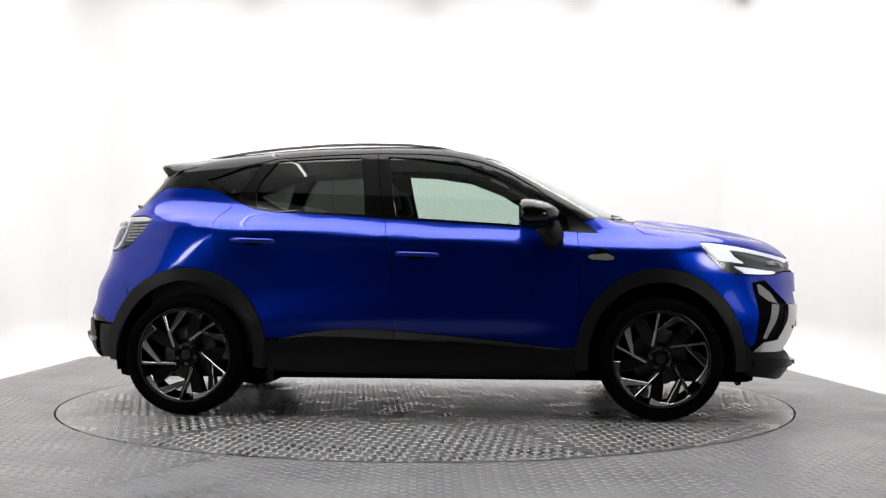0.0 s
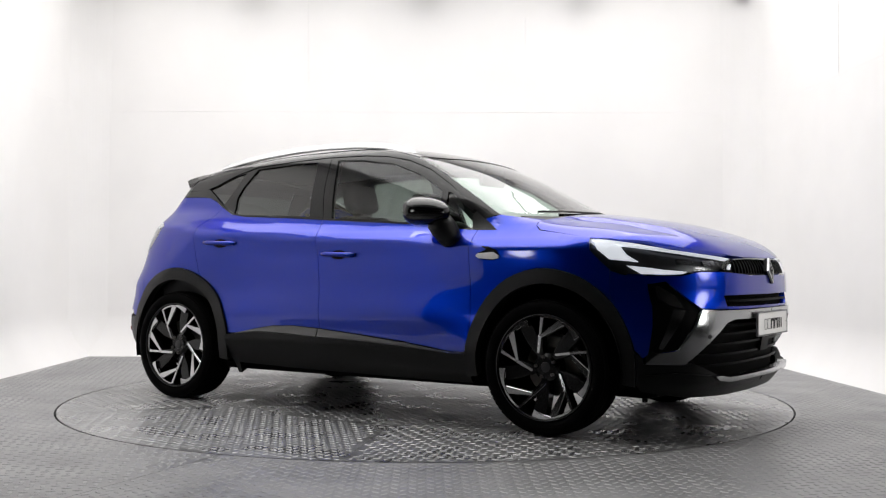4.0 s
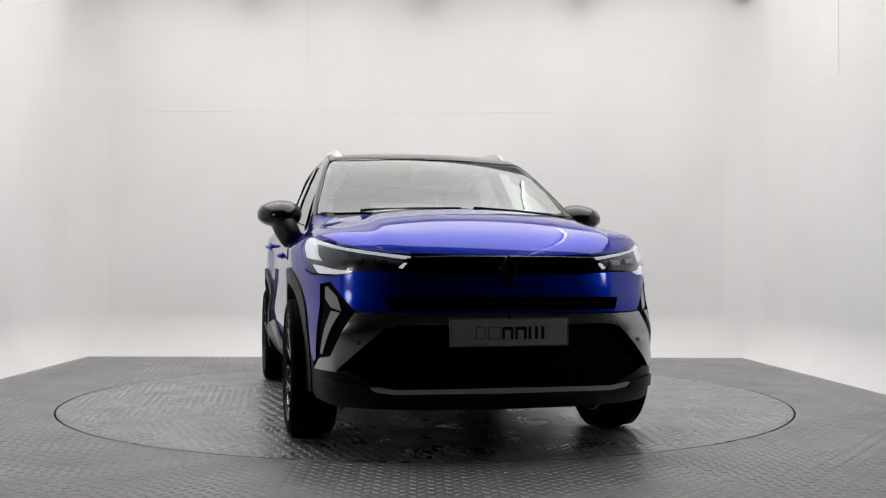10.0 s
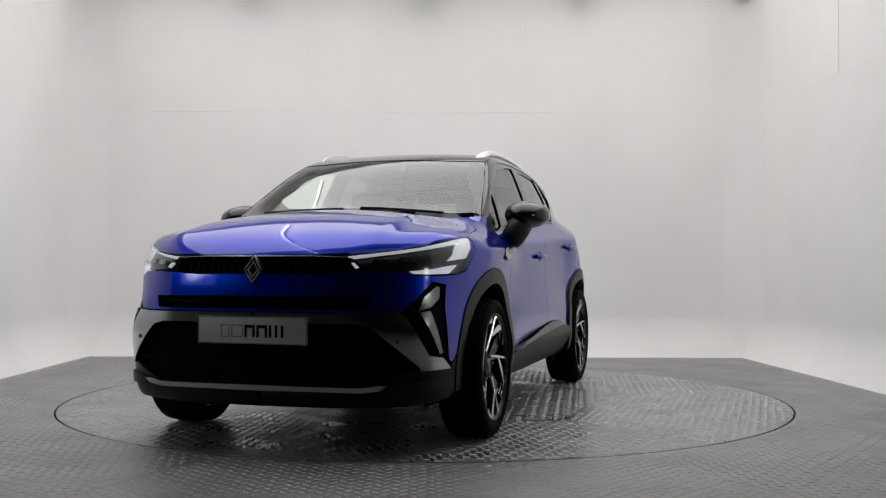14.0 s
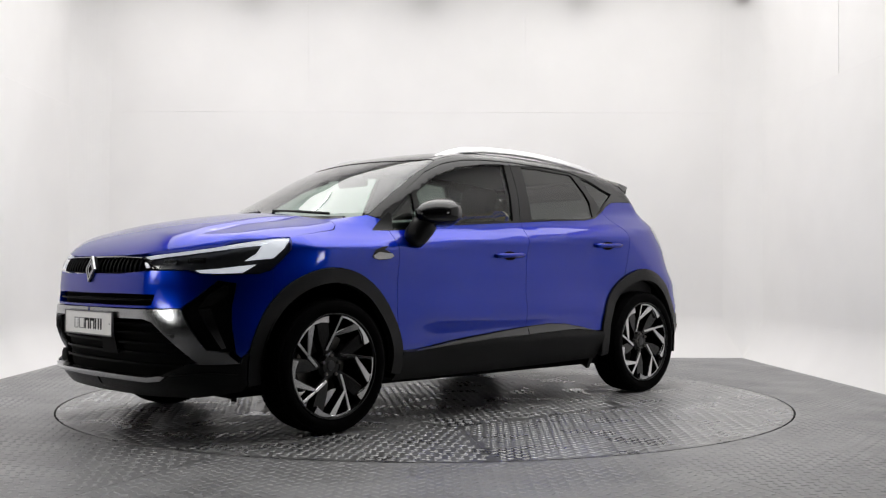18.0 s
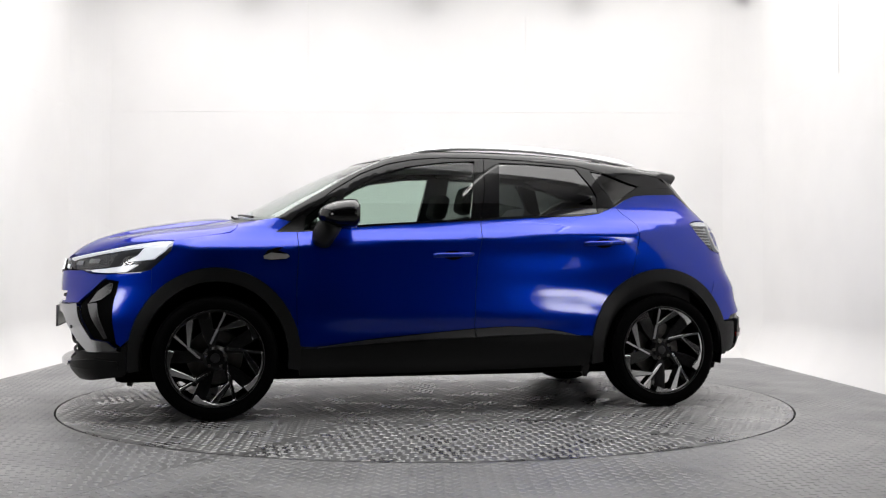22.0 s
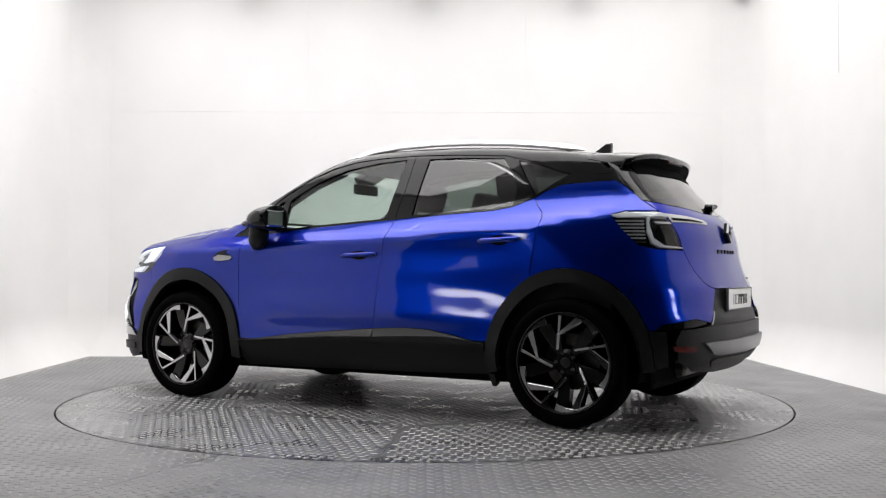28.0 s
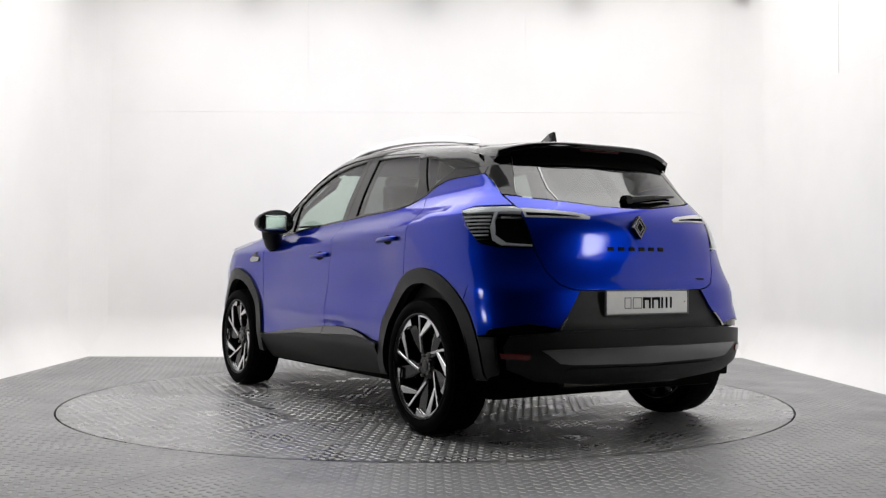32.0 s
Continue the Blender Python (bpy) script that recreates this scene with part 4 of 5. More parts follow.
# -- rear end
part("tailgate", skin(halves(rear_pts((0, 1.125), (.162, 1.130), (.348, 1.150), (.50, 1.166), (.612, 1.184), (.592, 1.110), (.587, 1.043), (.573, .922), (.537, .816), (.485, .752), (.434, .731), (.39, .724), (0, .721))), -FORE, thick=.03), PAINT, car, "blue painted tailgate")
part("rear_screen", skin(halves(rear_pts((0, 1.128), (.162, 1.133), (.348, 1.153), (.50, 1.169), (.56, 1.180), (.545, 1.22), (.495, 1.345), (.3, 1.352), (0, 1.355))), -FORE, out=-.002, thick=0), DARK_GLASS, car, "dark-tinted rear window")
part("screen_header", skin(halves(rear_pts((0, 1.354), (.3, 1.351), (.495, 1.344), (.47, 1.41), (.3, 1.43), (0, 1.435))), -FORE, out=.004, thick=.01), VOID, car, "dull black band above the rear window")
both("tailgate_flank", [np.array(q) for q in (on_side(-1.515, 1.300), on_side(-1.574, 1.260), on_side(-1.655, 1.188), on_rear(.56, 1.180), on_rear(.545, 1.22), on_rear(.495, 1.345), on_rear(.47, 1.41), on_side(-1.44, 1.415))], around(130), ROOF_BLACK, car, "gloss black tailgate flank", thick=.02)
# roof spoiler: a wedge with a dark hollow under it
sp = bmesh.new()
rows = []
for i in range(17):
    y = -.562 + 1.124 * i / 16
    a = abs(y) / .562
    lead = on_top(-1.36, y)
    tip_x = -1.658 + .10 * a ** 3
    tip_z = 1.468 - .050 * a ** 4
    z_in, x_in = lead[2], lead[0] + .02
    deep = .062 - .02 * a ** 3
    rows.append([sp.verts.new(q) for q in ((x_in, y, z_in + .001), ((x_in + tip_x) / 2, y, (z_in + tip_z) / 2 + .006), (tip_x + .015, y, tip_z + .002), (tip_x, y, tip_z - .008), (tip_x + .010, y, tip_z - .026), (tip_x + .06, y * .985, tip_z - deep), (tip_x + .14, y * .98, tip_z - .045), (x_in, y * .98, z_in - .06))])
for s, row in ((-1, 0), (1, -1)):
    # the ends fold down onto the flanks
    ring = []
    for x, z in ((-1.34, 1.425), (-1.43, 1.405), (-1.515, 1.372), (-1.520, 1.366), (-1.518, 1.36)):
        q = on_side(x, z)
        ring.append(sp.verts.new((q[0], s * (q[1] + .003), q[2])))
    for k in range(4):
        sp.faces.new((rows[row][k], rows[row][k + 1], ring[k + 1], ring[k]))
under = bmesh.new()
low = [[under.verts.new(v.co) for v in row[4:]] + [under.verts.new(row[0].co)] for row in rows]
for a, b in zip(rows, rows[1:]):
    for k in range(4):
        sp.faces.new((a[k], a[k + 1], b[k + 1], b[k]))
    for v in a[5:]:
        sp.verts.remove(v)
for v in rows[-1][5:]:
    sp.verts.remove(v)
for a, b in zip(low, low[1:]):
    for k in range(3):
        under.faces.new((a[k], a[k + 1], b[k + 1], b[k]))
spoiler = part("spoiler", sp, ROOF_BLACK, car, "gloss black roof spoiler", smooth=True)
part("underside", under, VOID, spoiler, "dull black hollow underside")
part("brake_light", box(-1.652, -1.634, -.13, .13, 1.428, 1.440, .003), DARK_RED, car, "dark red high brake light")

# tail lights
TAIL_WAY = around(142)
LIGHT = L3((-1.545, .782, 1.108), (-1.60, .742, 1.124), (-1.745, .604, 1.126), (-1.790, .590, 1.112), (-1.815, .590, 1.043), (-1.860, .576, .925), (-1.770, .718, .930), (-1.729, .749, .940), (-1.690, .776, .952), (-1.600, .80, 1.035))
lights = both("tail_light", LIGHT, TAIL_WAY, VOID, car, "tail light with dark louvres and a bright hook", out=-.02, thick=.02, shrink=0)
for k, light in enumerate(lights):
    f = k == 1
    part("top_blade", skin(L3((-1.545, .782, 1.106), (-1.60, .742, 1.122), (-1.745, .604, 1.125), (-1.788, .592, 1.112), (-1.792, .592, 1.096), (-1.75, .63, 1.098), (-1.66, .72, 1.094), (-1.58, .775, 1.092)), TAIL_WAY, out=.004, thick=.02, flip=f), LAMP_WHITE, light, "bright satin upper blade")
    part("hook", skin(L3((-1.703, .690, 1.098), (-1.716, .67, 1.098), (-1.722, .70, 1.06), (-1.745, .71, .985), (-1.785, .675, .948), (-1.858, .578, .940), (-1.860, .576, .929), (-1.776, .700, .936), (-1.741, .728, .957), (-1.713, .724, 1.02)), TAIL_WAY, out=.004, thick=.02, flip=f), LAMP_WHITE, light, "bright hook-shaped light guide")
    part("mid_blade", skin(L3((-1.735, .672, 1.074), (-1.80, .60, 1.070), (-1.806, .592, 1.058), (-1.738, .675, 1.060)), TAIL_WAY, out=.003, thick=.015, flip=f), CHROME, light)
    for i in range(7):
        z = 1.078 - i * .018
        x0, x1 = -1.565 - i * .0145, -1.70 - i * .004
        a, b = on_side(x0, z), on_side(x1, z)
        part("louvre", skin([a, b, on_side(x1, z - .007), on_side(x0 - .006, z - .007)], TAIL_WAY, out=-.008, thick=.012, flip=f, shrink=0), CALIPER if i < 6 else PLASTIC, light)
    part("lens", skin(LIGHT, TAIL_WAY, out=.006, thick=0, flip=f, shrink=.001), LENS, light, "clear tail light lens")
both("tailgate_blade", rear_pts((.585, 1.118), (.44, 1.108), (.30, 1.092), (.262, 1.078), (.27, 1.062), (.40, 1.068), (.585, 1.070)), around(165), LAMP_WHITE, car, "bright light blade on the tailgate", out=.004, thick=.02)
both("tailgate_blade_core", rear_pts((.575, 1.096), (.44, 1.091), (.32, 1.080), (.32, 1.074), (.44, 1.078), (.575, 1.080)), around(165), VOID, car, out=.0065, thick=.006)

# bumper
both("rear_bumper", L3((-1.690, .776, .949), (-1.729, .749, .937), (-1.770, .718, .927), (-1.862, .574, .922), (-1.904, .537, .816), (-1.943, .485, .752), (-1.963, .434, .730), (-1.975, .385, .722), (-1.99, .46, .62), (-1.985, .52, .548), (-1.93, .64, .572), (-1.81, .79, .545), (-1.78, .80, .515)) + side_pts(*arch(-1.32, 159, 137, 6)) + L3((-1.70, .82, .80)), around(148), PAINT, car, "blue painted rear bumper corner", thick=.03)
part("plate_recess", skin(halves(rear_pts((0, .724), (.385, .724), (.46, .62), (.53, .535), (0, .535))), -FORE, out=-.012, thick=.02, shrink=0), PLASTIC, car, "dark grained plastic number plate panel")
both("bumper_insert", L3((-1.985, .52, .546), (-1.93, .64, .570), (-1.81, .79, .543), (-1.79, .80, .518), (-1.93, .65, .528)), around(148), ROOF_BLACK, car, "gloss black insert in the bumper", out=-.010, thick=.02)
both("chrome_slash", L3((-1.985, .530, .538), (-1.99, .475, .605), (-1.99, .462, .607), (-1.985, .512, .538)), around(160), SATIN, car, "bright slash beside the plate panel", out=.004, thick=.015, shrink=0)
part("rear_apron", skin(halves(rear_pts((0, .535), (.30, .535), (.53, .533), (.66, .522), (.74, .515), (.76, .46), (.74, .36), (.60, .30), (.30, .275), (0, .27))), -FORE, out=.006, thick=.04, shrink=0), PLASTIC, car, "black plastic rear apron")
both("apron_side", side_pts((-1.745, .508), (-1.80, .508), (-1.84, .508), (-1.84, .33), (-1.72, .30), *arch(-1.32, 184, 159, 6)), around(115), PLASTIC, car, "black plastic apron end", out=.004, thick=.03)
part("diffuser", skin(halves(rear_pts((0, .454), (.30, .454), (.50, .454), (.62, .450), (.60, .436), (.53, .386), (.46, .378), (0, .372))), -FORE, out=.022, thick=.05), DIFFUSER, car, "satin grey diffuser plate")
part("diffuser_lip", skin(halves(rear_pts((0, .355), (.45, .362), (.50, .345), (.44, .31), (0, .30))), -FORE, out=.012, thick=.04), PLASTIC, car)
both("rear_reflector", L3((-1.844, .754, .437), (-1.935, .635, .434), (-1.93, .64, .402), (-1.849, .747, .408)), around(140), RED, car, "red rear reflector", out=.012, thick=.012)
# a row of dark bars for the model name, a small one beside
for i in range(6):
    y = .170 - i * .064
    place = on_rear(y, .922)
    b = box(-.004, .002, -.019, .017, -.010, .010, .0015)
    bmesh.ops.transform(b, matrix=Matrix.Translation(place), verts=b.verts)
    part("name_bar", b, INK, car)
b = box(-.004, .002, -.03, .03, -.004, .004)
bmesh.ops.transform(b, matrix=Matrix.Translation(on_rear(-.40, .775)), verts=b.verts)
part("small_badge", b, INK, car)
# wiper of the rear window
wiper = new("rear_wiper")
wiper.parent = car
w0, w1 = on_rear(-.02, 1.172), on_rear(-.40, 1.205)
part("arm", tube([w0 + (-.03, 0, 0), w0 * .5 + w1 * .5 + (-.045, 0, .004), w1 + (-.03, 0, 0)], [.018, .014, .006], 8), PLASTIC, wiper)
part("pivot", tube([w0 + (0, 0, 0), w0 + (-.045, 0, 0)], [.026, .022], 12), ROOF_BLACK, wiper)
part("blade", tube([w0 + (-.012, -.04, .01), w1 + (-.014, 0, 0)], [.007, .005], 6), RUBBER, wiper)

# -- cladding
for cx, name in ((1.32, "front"), (-1.32, "rear")):
    a0, a1 = (-9, 189) if cx > 0 else (-9, 184)
    outer = arch(cx, a0, a1, 30)
    inner = arch(cx, a1, a0, 30, .392, .414)
    both("arch_cladding", side_pts(*outer, *inner), LEFT, PLASTIC, car, "black grained plastic wheel arch cladding", out=.014, thick=.045, shrink=.001)
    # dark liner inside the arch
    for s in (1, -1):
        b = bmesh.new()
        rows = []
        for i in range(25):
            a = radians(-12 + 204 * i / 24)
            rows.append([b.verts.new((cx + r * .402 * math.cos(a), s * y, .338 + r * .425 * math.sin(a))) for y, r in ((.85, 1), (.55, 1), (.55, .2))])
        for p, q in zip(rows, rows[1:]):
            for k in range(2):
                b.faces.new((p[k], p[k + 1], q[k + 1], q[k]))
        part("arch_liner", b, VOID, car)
both("door_trim", side_pts(*TRIM_TOP[1:5], *reversed(TRIM_LOW[:4])), LEFT, GREY_PLASTIC, car, "satin grey lower door trim", out=lambda x, y, z: .004 + .42 * np.clip(.50 - z, 0, .07), thick=.02)
both("door_trim", side_pts((-.140, .481), *TRIM_TOP[5:9], *reversed(TRIM_LOW[4:]), (-.140, .434)), LEFT, GREY_PLASTIC, car, "satin grey lower door trim", out=lambda x, y, z: .004 + .42 * np.clip(.50 - z, 0, .07), thick=.02)
both("sill", side_pts((.864, .385), *TRIM_LOW, (-.80, .432), (-.862, .424), (-.868, .33), (-.86, .25), (-.4, .236), (.4, .224), (.86, .222), (.87, .32)), LEFT, DARKENED_PLASTIC, car, "black plastic sill cladding", out=lambda x, y, z: .028 - .36 * np.clip(.40 - z, 0, .3), thick=.05)
part("underbody", box(-1.75, 1.85, -.74, .74, .20, .34, .04), VOID, car, "dark underbody")
part("undertray", box(1.70, 2.055, -.45, .45, .215, .30, .02), VOID, car, "dark undertray behind the bumper")
part("silencer", box(-1.80, -1.45, -.45, .35, .235, .33, .05), DISC_STEEL, car)
both("mud_flap", side_pts((1.79, .245), (1.765, .245), (1.755, .175), (1.785, .18)), LEFT, PLASTIC, car, out=-.10, thick=.20)

both("mud_flap", side_pts((-.835, .25), (-.880, .25), (-.876, .178), (-.848, .178)), LEFT, PLASTIC, car, out=-.05, thick=.20)


# -- wheels
def wheel(at, turn):
    base = new("wheel")
    base.parent = car
    base.matrix_basis = Matrix.Translation(at) @ Matrix.Rotation(turn, 4, "Z")
    base["label"] = "black and machined alloy wheel with low-profile tyre"
    R = .338
    tyre = lathe([(.262, -.20), (.268, -.215), (.300, -.222), (.322, -.212), (.334, -.190), (R, -.15), (R, -.055), (.334, -.022), (.322, -.004), (.300, .004), (.280, .000), (.270, -.006), (.262, -.012)], 72)
    part("tyre", tyre, RUBBER, base, "black low-profile tyre", smooth=True)
    # tread blocks round the tyre
    b = bmesh.new()
    for i in range(72):
        a = i * math.tau / 72
        for (y0, y1, sh) in ((-.205, -.160, 0), (-.150, -.105, .5), (-.098, -.055, 0), (-.048, -.010, .5)):
            c = a + sh * math.tau / 72
            r0 = .327 if y0 < -.16 or y1 > -.04 else .334
            q = bmesh.new()
            bmesh.ops.create_cube(q, size=1, matrix=Matrix.Rotation(-c, 4, "Y") @ Matrix.Translation((r0 + .0015, (y0 + y1) / 2, 0)) @ Matrix.Diagonal((.008, y1 - y0, .0235, 1)))
            merge(b, q)
    tagged(part("tread_pattern", b, RUBBER, base), kind="stuff")
    part("barrel", lathe([(.264, -.205), (.264, -.008), (.258, -.006), (.254, -.016), (.247, -.04), (.238, -.19), (.245, -.205)], 64), RIM_BLACK, base, smooth=True)
    part("rim_lip", lathe([(.2645, -.010), (.2645, -.003), (.2615, -.002), (.261, -.010)], 72), LAMP_GREY, base, "dark rim edge")
    part("hub", lathe([(.0005, -.12), (.070, -.12), (.070, -.055), (.050, -.040), (.0005, -.040)], 40), RIM_BLACK, base)
    part("hub_cap", lathe([(.0005, -.034), (.024, -.036), (.026, -.040), (.026, -.048), (.0005, -.048)], 32), LAMP_GREY, base, "dark grey hub cap")
    part("brake_disc", lathe([(.07, -.150), (.150, -.150), (.152, -.138), (.150, -.128), (.07, -.128)], 48), DISC_STEEL, base, "steel brake disc")
    cal = box(-.045, .045, -.175, -.095, .085, .160, .012)
    bmesh.ops.transform(cal, matrix=Matrix.Rotation(radians(-25), 4, "Y"), verts=cal.verts)
    part("caliper", cal, DISC_STEEL, base, "dark grey brake caliper")
    S = .256

    def spoke(name, pts, turn_deg, y0, y1, mat, lean=None):
        c, d = math.cos(radians(turn_deg)), math.sin(radians(turn_deg))
        xz = []
        for p, q in pts:
            u, v = p * c - q * d, p * d + q * c
            xz.append((-u * S, v * S))
        part(name, prism(xz, y0, y1, bevel=.0025, lean=lean), mat, base)

    def at(r, a):
        return (r * math.cos(radians(a)), r * math.sin(radians(a)))

    def arm(p, q, w0, w1):
        """A tapered strip from p to q."""
        (px, pz), (qx, qz) = p, q
        n = math.hypot(qx - px, qz - pz)
        nx, nz = -(qz - pz) / n, (qx - px) / n
        return [(px + nx * w0, pz + nz * w0), (px - nx * w0, pz - nz * w0), (qx - nx * w1, qz - nz * w1), (qx + nx * w1, qz + nz * w1)]
    for i in range(5):
        t = i * 72
        # each spoke forks at a knee: a thin and a broad arm to the rim, a bright tip beyond
        knee = at(.62, 86)
        inner = arm(at(.31, 110), knee, .030, .034)
        thin = arm(knee, at(.985, 78), .024, .034)
        broad = arm(at(.60, 85), at(.975, 51.5), .032, .080)
        edge = [at(.992, a) for a in (79, 72, 65, 58, 50)] + [at(.957, a) for a in (50, 58, 65, 72, 79)]
        tip = [at(.992, a) for a in (52, 43, 34, 25)] + [at(.845, 26), at(.925, 38), at(.945, 50)]
        blade = [at(.16, 52), at(.16, 10), at(.52, 20), at(.985, 24), at(.985, 41), at(.58, 46)]
        spoke("spoke_core", arm(at(.20, 118), knee, .050, .050), t, -.085, -.030, RIM_BLACK, (-.020, -.020, -.004, -.004))
        spoke("spoke_core", arm(knee, at(.985, 78), .034, .040), t, -.080, -.022, RIM_BLACK, (-.010, -.010, .002, .002))
        spoke("spoke_core", arm(at(.60, 85), at(.975, 51.5), .044, .092), t, -.080, -.022, RIM_BLACK, (-.010, -.010, .002, .002))
        spoke("spoke_blade", blade, t, -.095, -.040, RIM_BLACK, (-.014, -.014, -.004, .008, .008, -.004))
        spoke("spoke_face", inner, t, -.034, -.0255, RIM_FACE, (-.018, -.018, -.002, -.002))
        spoke("spoke_face", thin, t, -.024, -.0175, RIM_FACE, (-.010, -.010, .002, .002))
        spoke("spoke_face", broad, t, -.024, -.0175, RIM_FACE, (-.010, -.010, .002, .002))
        spoke("rim_edge", edge, t, -.030, -.013, RIM_FACE)
        spoke("spoke_tip", tip, t, -.031, -.014, RIM_FACE)
        a = radians(t + 20)
        part("wheel_bolt", tube([(.052 * math.cos(a), -.05, .052 * math.sin(a)), (.052 * math.cos(a), -.030, .052 * math.sin(a))], .009, 6), DISC_STEEL, base)
    return base


first = wheel((1.32, .892, .338), 0)
for x, y, turn in ((-1.32, .888, 0), (1.32, -.892, math.pi), (-1.32, -.888, math.pi)):
    w = copy_thing(first, Matrix.Translation((x, y, .338)) @ Matrix.Rotation(turn, 4, "Z") @ Matrix.Rotation(radians(17 if y > 0 else 14 if x > 0 else 41), 4, "Y"))

# -- roof rails, fin, mirrors, handles, badges
for s in (1, -1):
    pts = [(.285, .505, 1.500), (.20, .522, 1.522), (.08, .528, 1.549), (-.1, .528, 1.566), (-.35, .526, 1.572), (-.6, .524, 1.566), (-.85, .522, 1.548), (-1.05, .518, 1.526), (-1.2, .512, 1.504), (-1.29, .505, 1.488)]
    # a leaning section whose bright outer face looks up and out
    b = bmesh.new()
    rings = []
    for k, (x, y, z) in enumerate(pts):
        g = .35 if k in (0, len(pts) - 1) else 1.0
        rings.append([b.verts.new((x, s * (y + g * o), z - .003 + g * h)) for o, h in ((-.014, .017), (-.004, .019), (.015, -.004), (.017, -.013), (.012, -.018), (-.014, -.018))])
    for p, q in zip(rings, rings[1:]):
        for k in range(6):
            b.faces.new((p[k], p[(k + 1) % 6], q[(k + 1) % 6], q[k]))
    b.faces.new(rings[0])
    b.faces.new(rings[-1])
    part("roof_rail", b, RAIL, car, "bright aluminium roof rail")
b = bmesh.new()
fin = [(-1.10, 1.505), (-1.16, 1.522), (-1.225, 1.572), (-1.265, 1.578), (-1.262, 1.50)]
lo = [b.verts.new((x, .028 if z < 1.53 else .007, z)) for x, z in fin]
hi = [b.verts.new((x, -.028 if z < 1.53 else -.007, z)) for x, z in fin]
b.faces.new(lo)
b.faces.new(hi)
for i in range(5):
    b.faces.new((lo[i], lo[(i + 1) % 5], hi[(i + 1) % 5], hi[i]))
part("antenna_fin", b, ROOF_BLACK, car, "black shark fin aerial")


def mirror(s):
    base = new("door_mirror")
    base.parent = car
    base["label"] = "gloss black door mirror"
    b = bmesh.new()
    bmesh.ops.create_uvsphere(b, u_segments=28, v_segments=16, radius=1)
    for v in b.verts:
        x, y, z = v.co
        x, y, z = (math.copysign(abs(q) ** .80, q) for q in (x, y, z))
        # flat towards the back, drawn out to the front, lower towards its outer end
        v.co = (.595 + max(-.035, .135 * x) if x < 0 else .595 + .180 * x * (1 - .22 * abs(y)) - .02 * max(0, z) * x, .892 + .125 * y + .012 * max(0, -z) * (y < 0), 1.124 + (.088 * (1 - .16 * max(0, y)) * (1 - .18 * max(0, x)) if z > 0 else .074 * (1 - .25 * max(0, y))) * z)
    bmesh.ops.transform(b, matrix=Matrix.Diagonal((1, s, 1, 1)), verts=b.verts)
    part("housing", b, ROOF_BLACK, base, smooth=True)
    pane = box(-.004, .002, -.078, .078, -.052, .052, .01)
    bmesh.ops.transform(pane, matrix=Matrix.Translation((.559, s * .900, 1.128)), verts=pane.verts)
    part("mirror_glass", pane, CHROME, base, "mirror glass")
    arm = tube([(.745, s * .820, .972), (.740, s * .840, 1.00), (.715, s * .862, 1.045), (.69, s * .885, 1.085)], [.052, .060, .064, .058], 14, 1.1)
    part("arm", arm, PLASTIC, base, smooth=True)


mirror(1)
mirror(-1)
for k, s in enumerate((1, -1)):
    for (x0, x1, z, parent) in ((-.135, .105, .905, door_f[k]), (-1.062, -.815, .980, door_r[k])):
        pts = []
        for i in range(9):
            f = i / 8
            x = x0 + (x1 - x0) * f
            y = on_side(x, z)[1]
            pts.append((x, s * (y + .030 * math.sin(math.pi * (.12 + .76 * f)) - .004), z + .008 * (.5 - f)))
        part("handle", tube(pts, [.012, .016, .016, .015, .015, .015, .016, .017, .012], 10, .9), PAINT, parent, "blue door handle", smooth=True)
        # no real hollow: its shade is a flat black patch on the door
        cup = [np.array((x0 + .5 * (x1 - x0) + .060 * math.cos(a * math.tau / 18), 0, z - .002 + .027 * math.sin(a * math.tau / 18))) for a in range(18)]
        part("handle_shade", skin(side_pts(*[(q[0], q[2]) for q in cup]), LEFT, out=.0015, thick=0, flip=s < 0, shrink=0), MESH_BLACK, parent, "flat black patch for the shade in the handle's hollow")
both("wing_badge", side_pts((1.070, .893), (1.045, .925), (1.0, .940), (.955, .942), (.985, .925), (.93, .905), (.922, .885), (.95, .872), (1.03, .866), (1.064, .876)), LEFT, ROOF_BLACK, car, "black wing badge", out=.004, thick=.004)
both("wing_badge_blade", side_pts((1.070, .893), (1.03, .912), (.935, .905), (.922, .890), (.945, .876), (1.03, .870), (1.064, .876)), LEFT, CALIPER, car, "bright blade of the wing badge", out=.010, thick=.008)
# windscreen wipers
for y0, y1 in ((.02, -.50), (.55, .10)):
    p0, p1 = on_top(1.185 - .3 * y0 * y0, y0), on_top(1.165 - .3 * y1 * y1, y1)
    part("wiper", tube([p0 + (.012, 0, -.002), (p0 + p1) / 2 + (.012, 0, .002), p1 + (.0, 0, .001)], [.008, .007, .005], 8), PLASTIC, car, "black windscreen wiper")

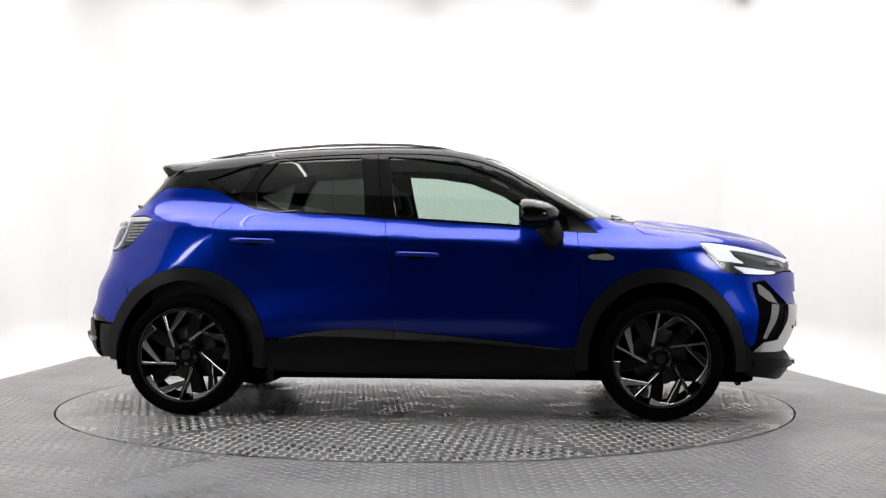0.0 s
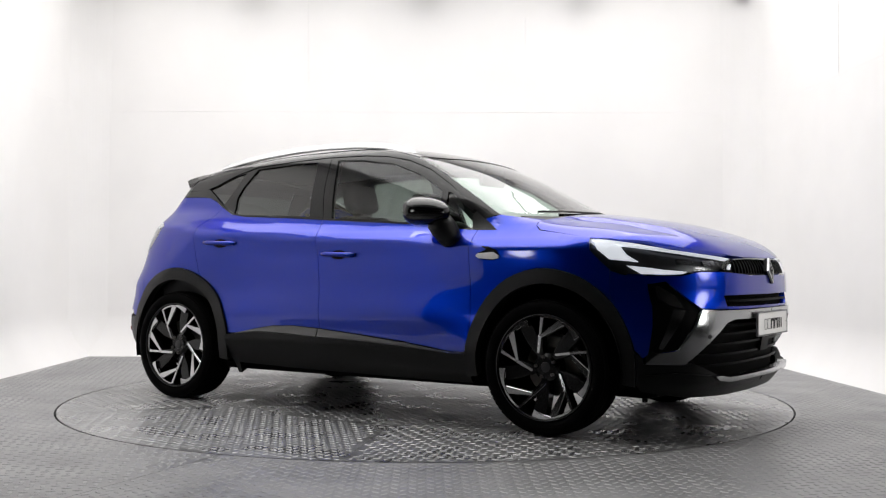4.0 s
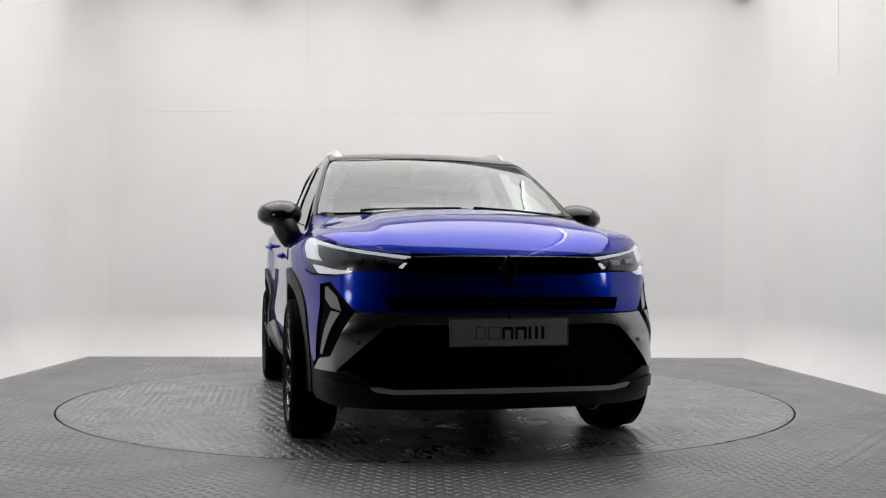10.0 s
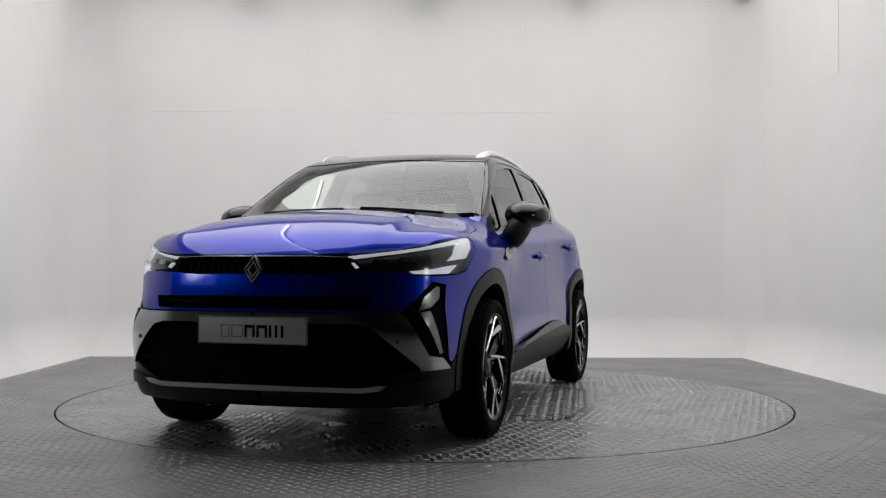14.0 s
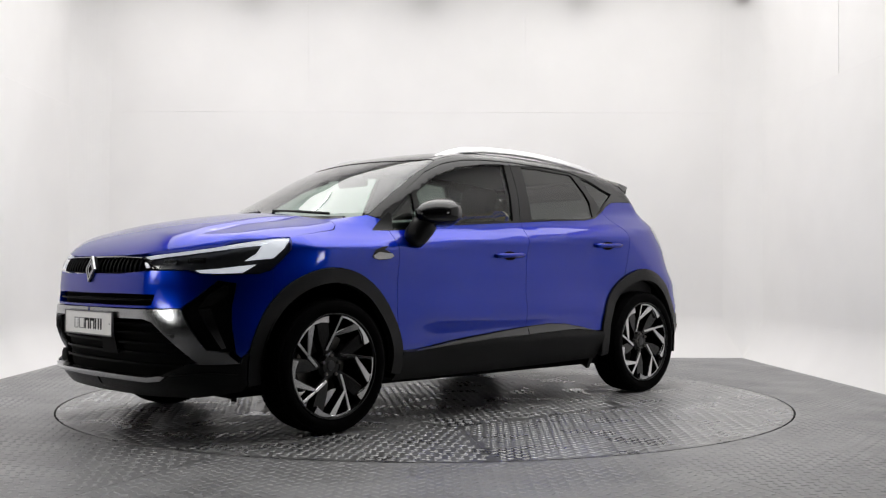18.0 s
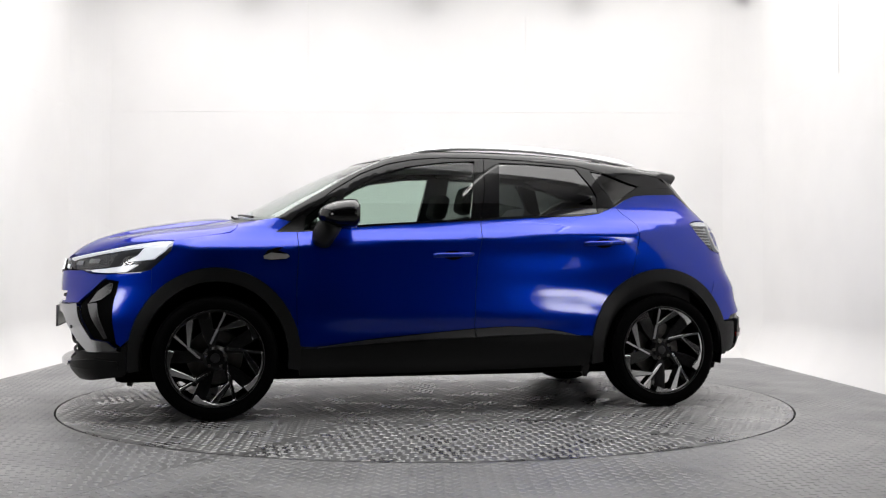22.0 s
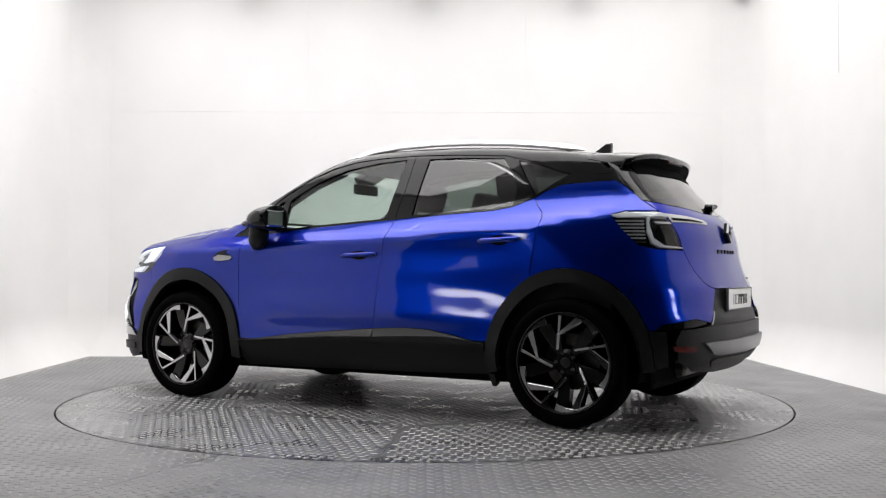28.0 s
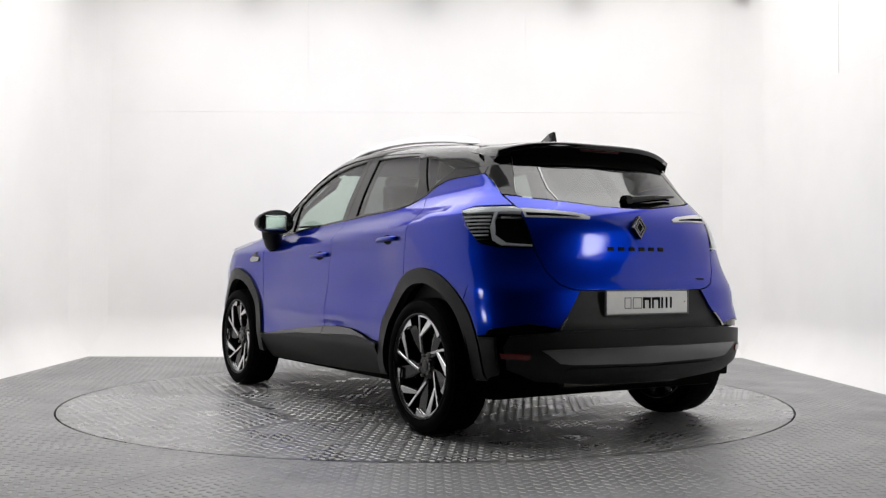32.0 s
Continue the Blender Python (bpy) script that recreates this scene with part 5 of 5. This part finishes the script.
# -- cabin
part("headlining", skin(halves(top_pts((.43, 0), (.38, .48), (.2, .54), (-.6, .53), (-1.3, .50), (-1.34, 0))), UP, out=-.035, thick=0), LINING, car, "grey headlining")
for k, s in enumerate((1, -1)):
    part("door_card", skin(side_pts((.87, 1.005), (.15, 1.07), (-.6, 1.105), (-1.1, 1.17), (-1.5, 1.25), (-1.55, .6), (-.86, .3), (.86, .3)), LEFT, out=-.075, thick=0, flip=s < 0), TRIM_IN, car, "black inner door trim")
    part("pillar_lining", skin(side_pts((-.15, 1.10), (-.20, 1.47), (-.36, 1.47), (-.33, 1.10)), LEFT, out=-.045, thick=.0, flip=s < 0), TRIM_IN, car)
    part("pillar_lining", skin(side_pts((-.87, 1.44), (-.98, 1.25), (-1.10, 1.19), (-1.02, 1.40)), LEFT, out=-.045, thick=.0, flip=s < 0), TRIM_IN, car)


part("fuel_flap", skin(side_pts(*[(-1.475 + .078 * math.copysign(abs(math.cos(a * math.tau / 32)) ** .35, math.cos(a * math.tau / 32)), .985 + .072 * math.copysign(abs(math.sin(a * math.tau / 32)) ** .35, math.sin(a * math.tau / 32))) for a in range(32)]), LEFT, out=.0012, thick=.001, flip=True, shrink=0), PAINT, car, "blue fuel filler flap")
for s in (1, -1):
    part("pillar_lining", skin(side_pts((1.02, 1.06), (.86, 1.16), (.66, 1.31), (.49, 1.41), (.36, 1.45), (.25, 1.43), (.45, 1.35), (.62, 1.24), (.78, 1.11), (.84, 1.05)), around(90, 20), out=-.05, thick=.02, flip=s < 0), TRIM_IN, car, "black windscreen pillar lining")


def seat(x, y, wide, head=True):
    base = new("seat")
    base.parent = car
    base["label"] = "black cloth car seat"
    base.matrix_basis = Matrix.Translation((x, y, 0))
    part("cushion", box(-.26, .27, -wide, wide, .42, .58, .05, segments=3), CLOTH, base, smooth=True)
    back = box(-.07, .07, -wide * .95, wide * .95, .0, .60, .055, segments=3)
    bmesh.ops.transform(back, matrix=Matrix.Translation((-.26, 0, .56)) @ Matrix.Rotation(radians(-17), 4, "Y"), verts=back.verts)
    part("backrest", back, CLOTH, base, smooth=True)
    if head:
        rest = box(-.05, .05, -.13, .13, .63, .80, .045, segments=3)
        bmesh.ops.transform(rest, matrix=Matrix.Translation((-.26, 0, .56)) @ Matrix.Rotation(radians(-15), 4, "Y"), verts=rest.verts)
        part("headrest", rest, CLOTH, base, smooth=True)


seat(.22, .37, .25)
seat(.22, -.37, .25)
seat(-.72, 0, .62, False)
part("dashboard", box(.66, 1.10, -.70, .70, .72, 1.035, .07, segments=3), TRIM_IN, car, "black dashboard", smooth=True)
part("parcel_shelf", box(-1.62, -1.0, -.56, .56, 1.02, 1.05, .01), TRIM_IN, car, "black parcel shelf")
ring = bmesh.new()
for i in range(32):
    a = i * math.tau / 32
    c = (i + 1) * math.tau / 32
    q = [(0, .18 * math.cos(t), .18 * math.sin(t)) for t in (a, c)]
    tube(q, .017, 8, bm=ring)
ring = box(-.01, .02, -.17, .17, -.025, .025, .008, bm=ring)
bmesh.ops.transform(ring, matrix=Matrix.Translation((.56, -.37, .92)) @ Matrix.Rotation(radians(-24), 4, "Y"), verts=ring.verts)
part("steering_wheel", ring, TRIM_IN, car, "black steering wheel")
inner = box(-.015, .02, -.13, .13, -.035, .035, .015)
bmesh.ops.transform(inner, matrix=Matrix.Translation((.50, 0, 1.36)), verts=inner.verts)
part("inner_mirror", inner, TRIM_IN, car)
shade = box(-.07, .05, -.11, .11, -.02, .025, .012)
bmesh.ops.transform(shade, matrix=Matrix.Translation((.475, 0, 1.435)) @ Matrix.Rotation(radians(27), 4, "Y"), verts=shade.verts)
part("camera_housing", shade, TRIM_IN, car, "black camera housing behind the windscreen")
part("touch_screen", box(.66, .69, -.10, .10, .93, 1.10, .008), ROOF_BLACK, car)


# ---- what moves: the turntable, and the car on it ----
def motions():
    rows_table, rows_car = [], []
    for i in range(33):
        angle = -5.094 - 7.3357 * i
        spin = Matrix.Rotation(radians(angle), 4, "Z")
        rows_table.append((float(i), spin))
        rows_car.append((float(i), spin @ Matrix.Translation((0.040, -0.093, 0.0024))))
    walk(table, rows_table)
    walk(car, rows_car)


motions()
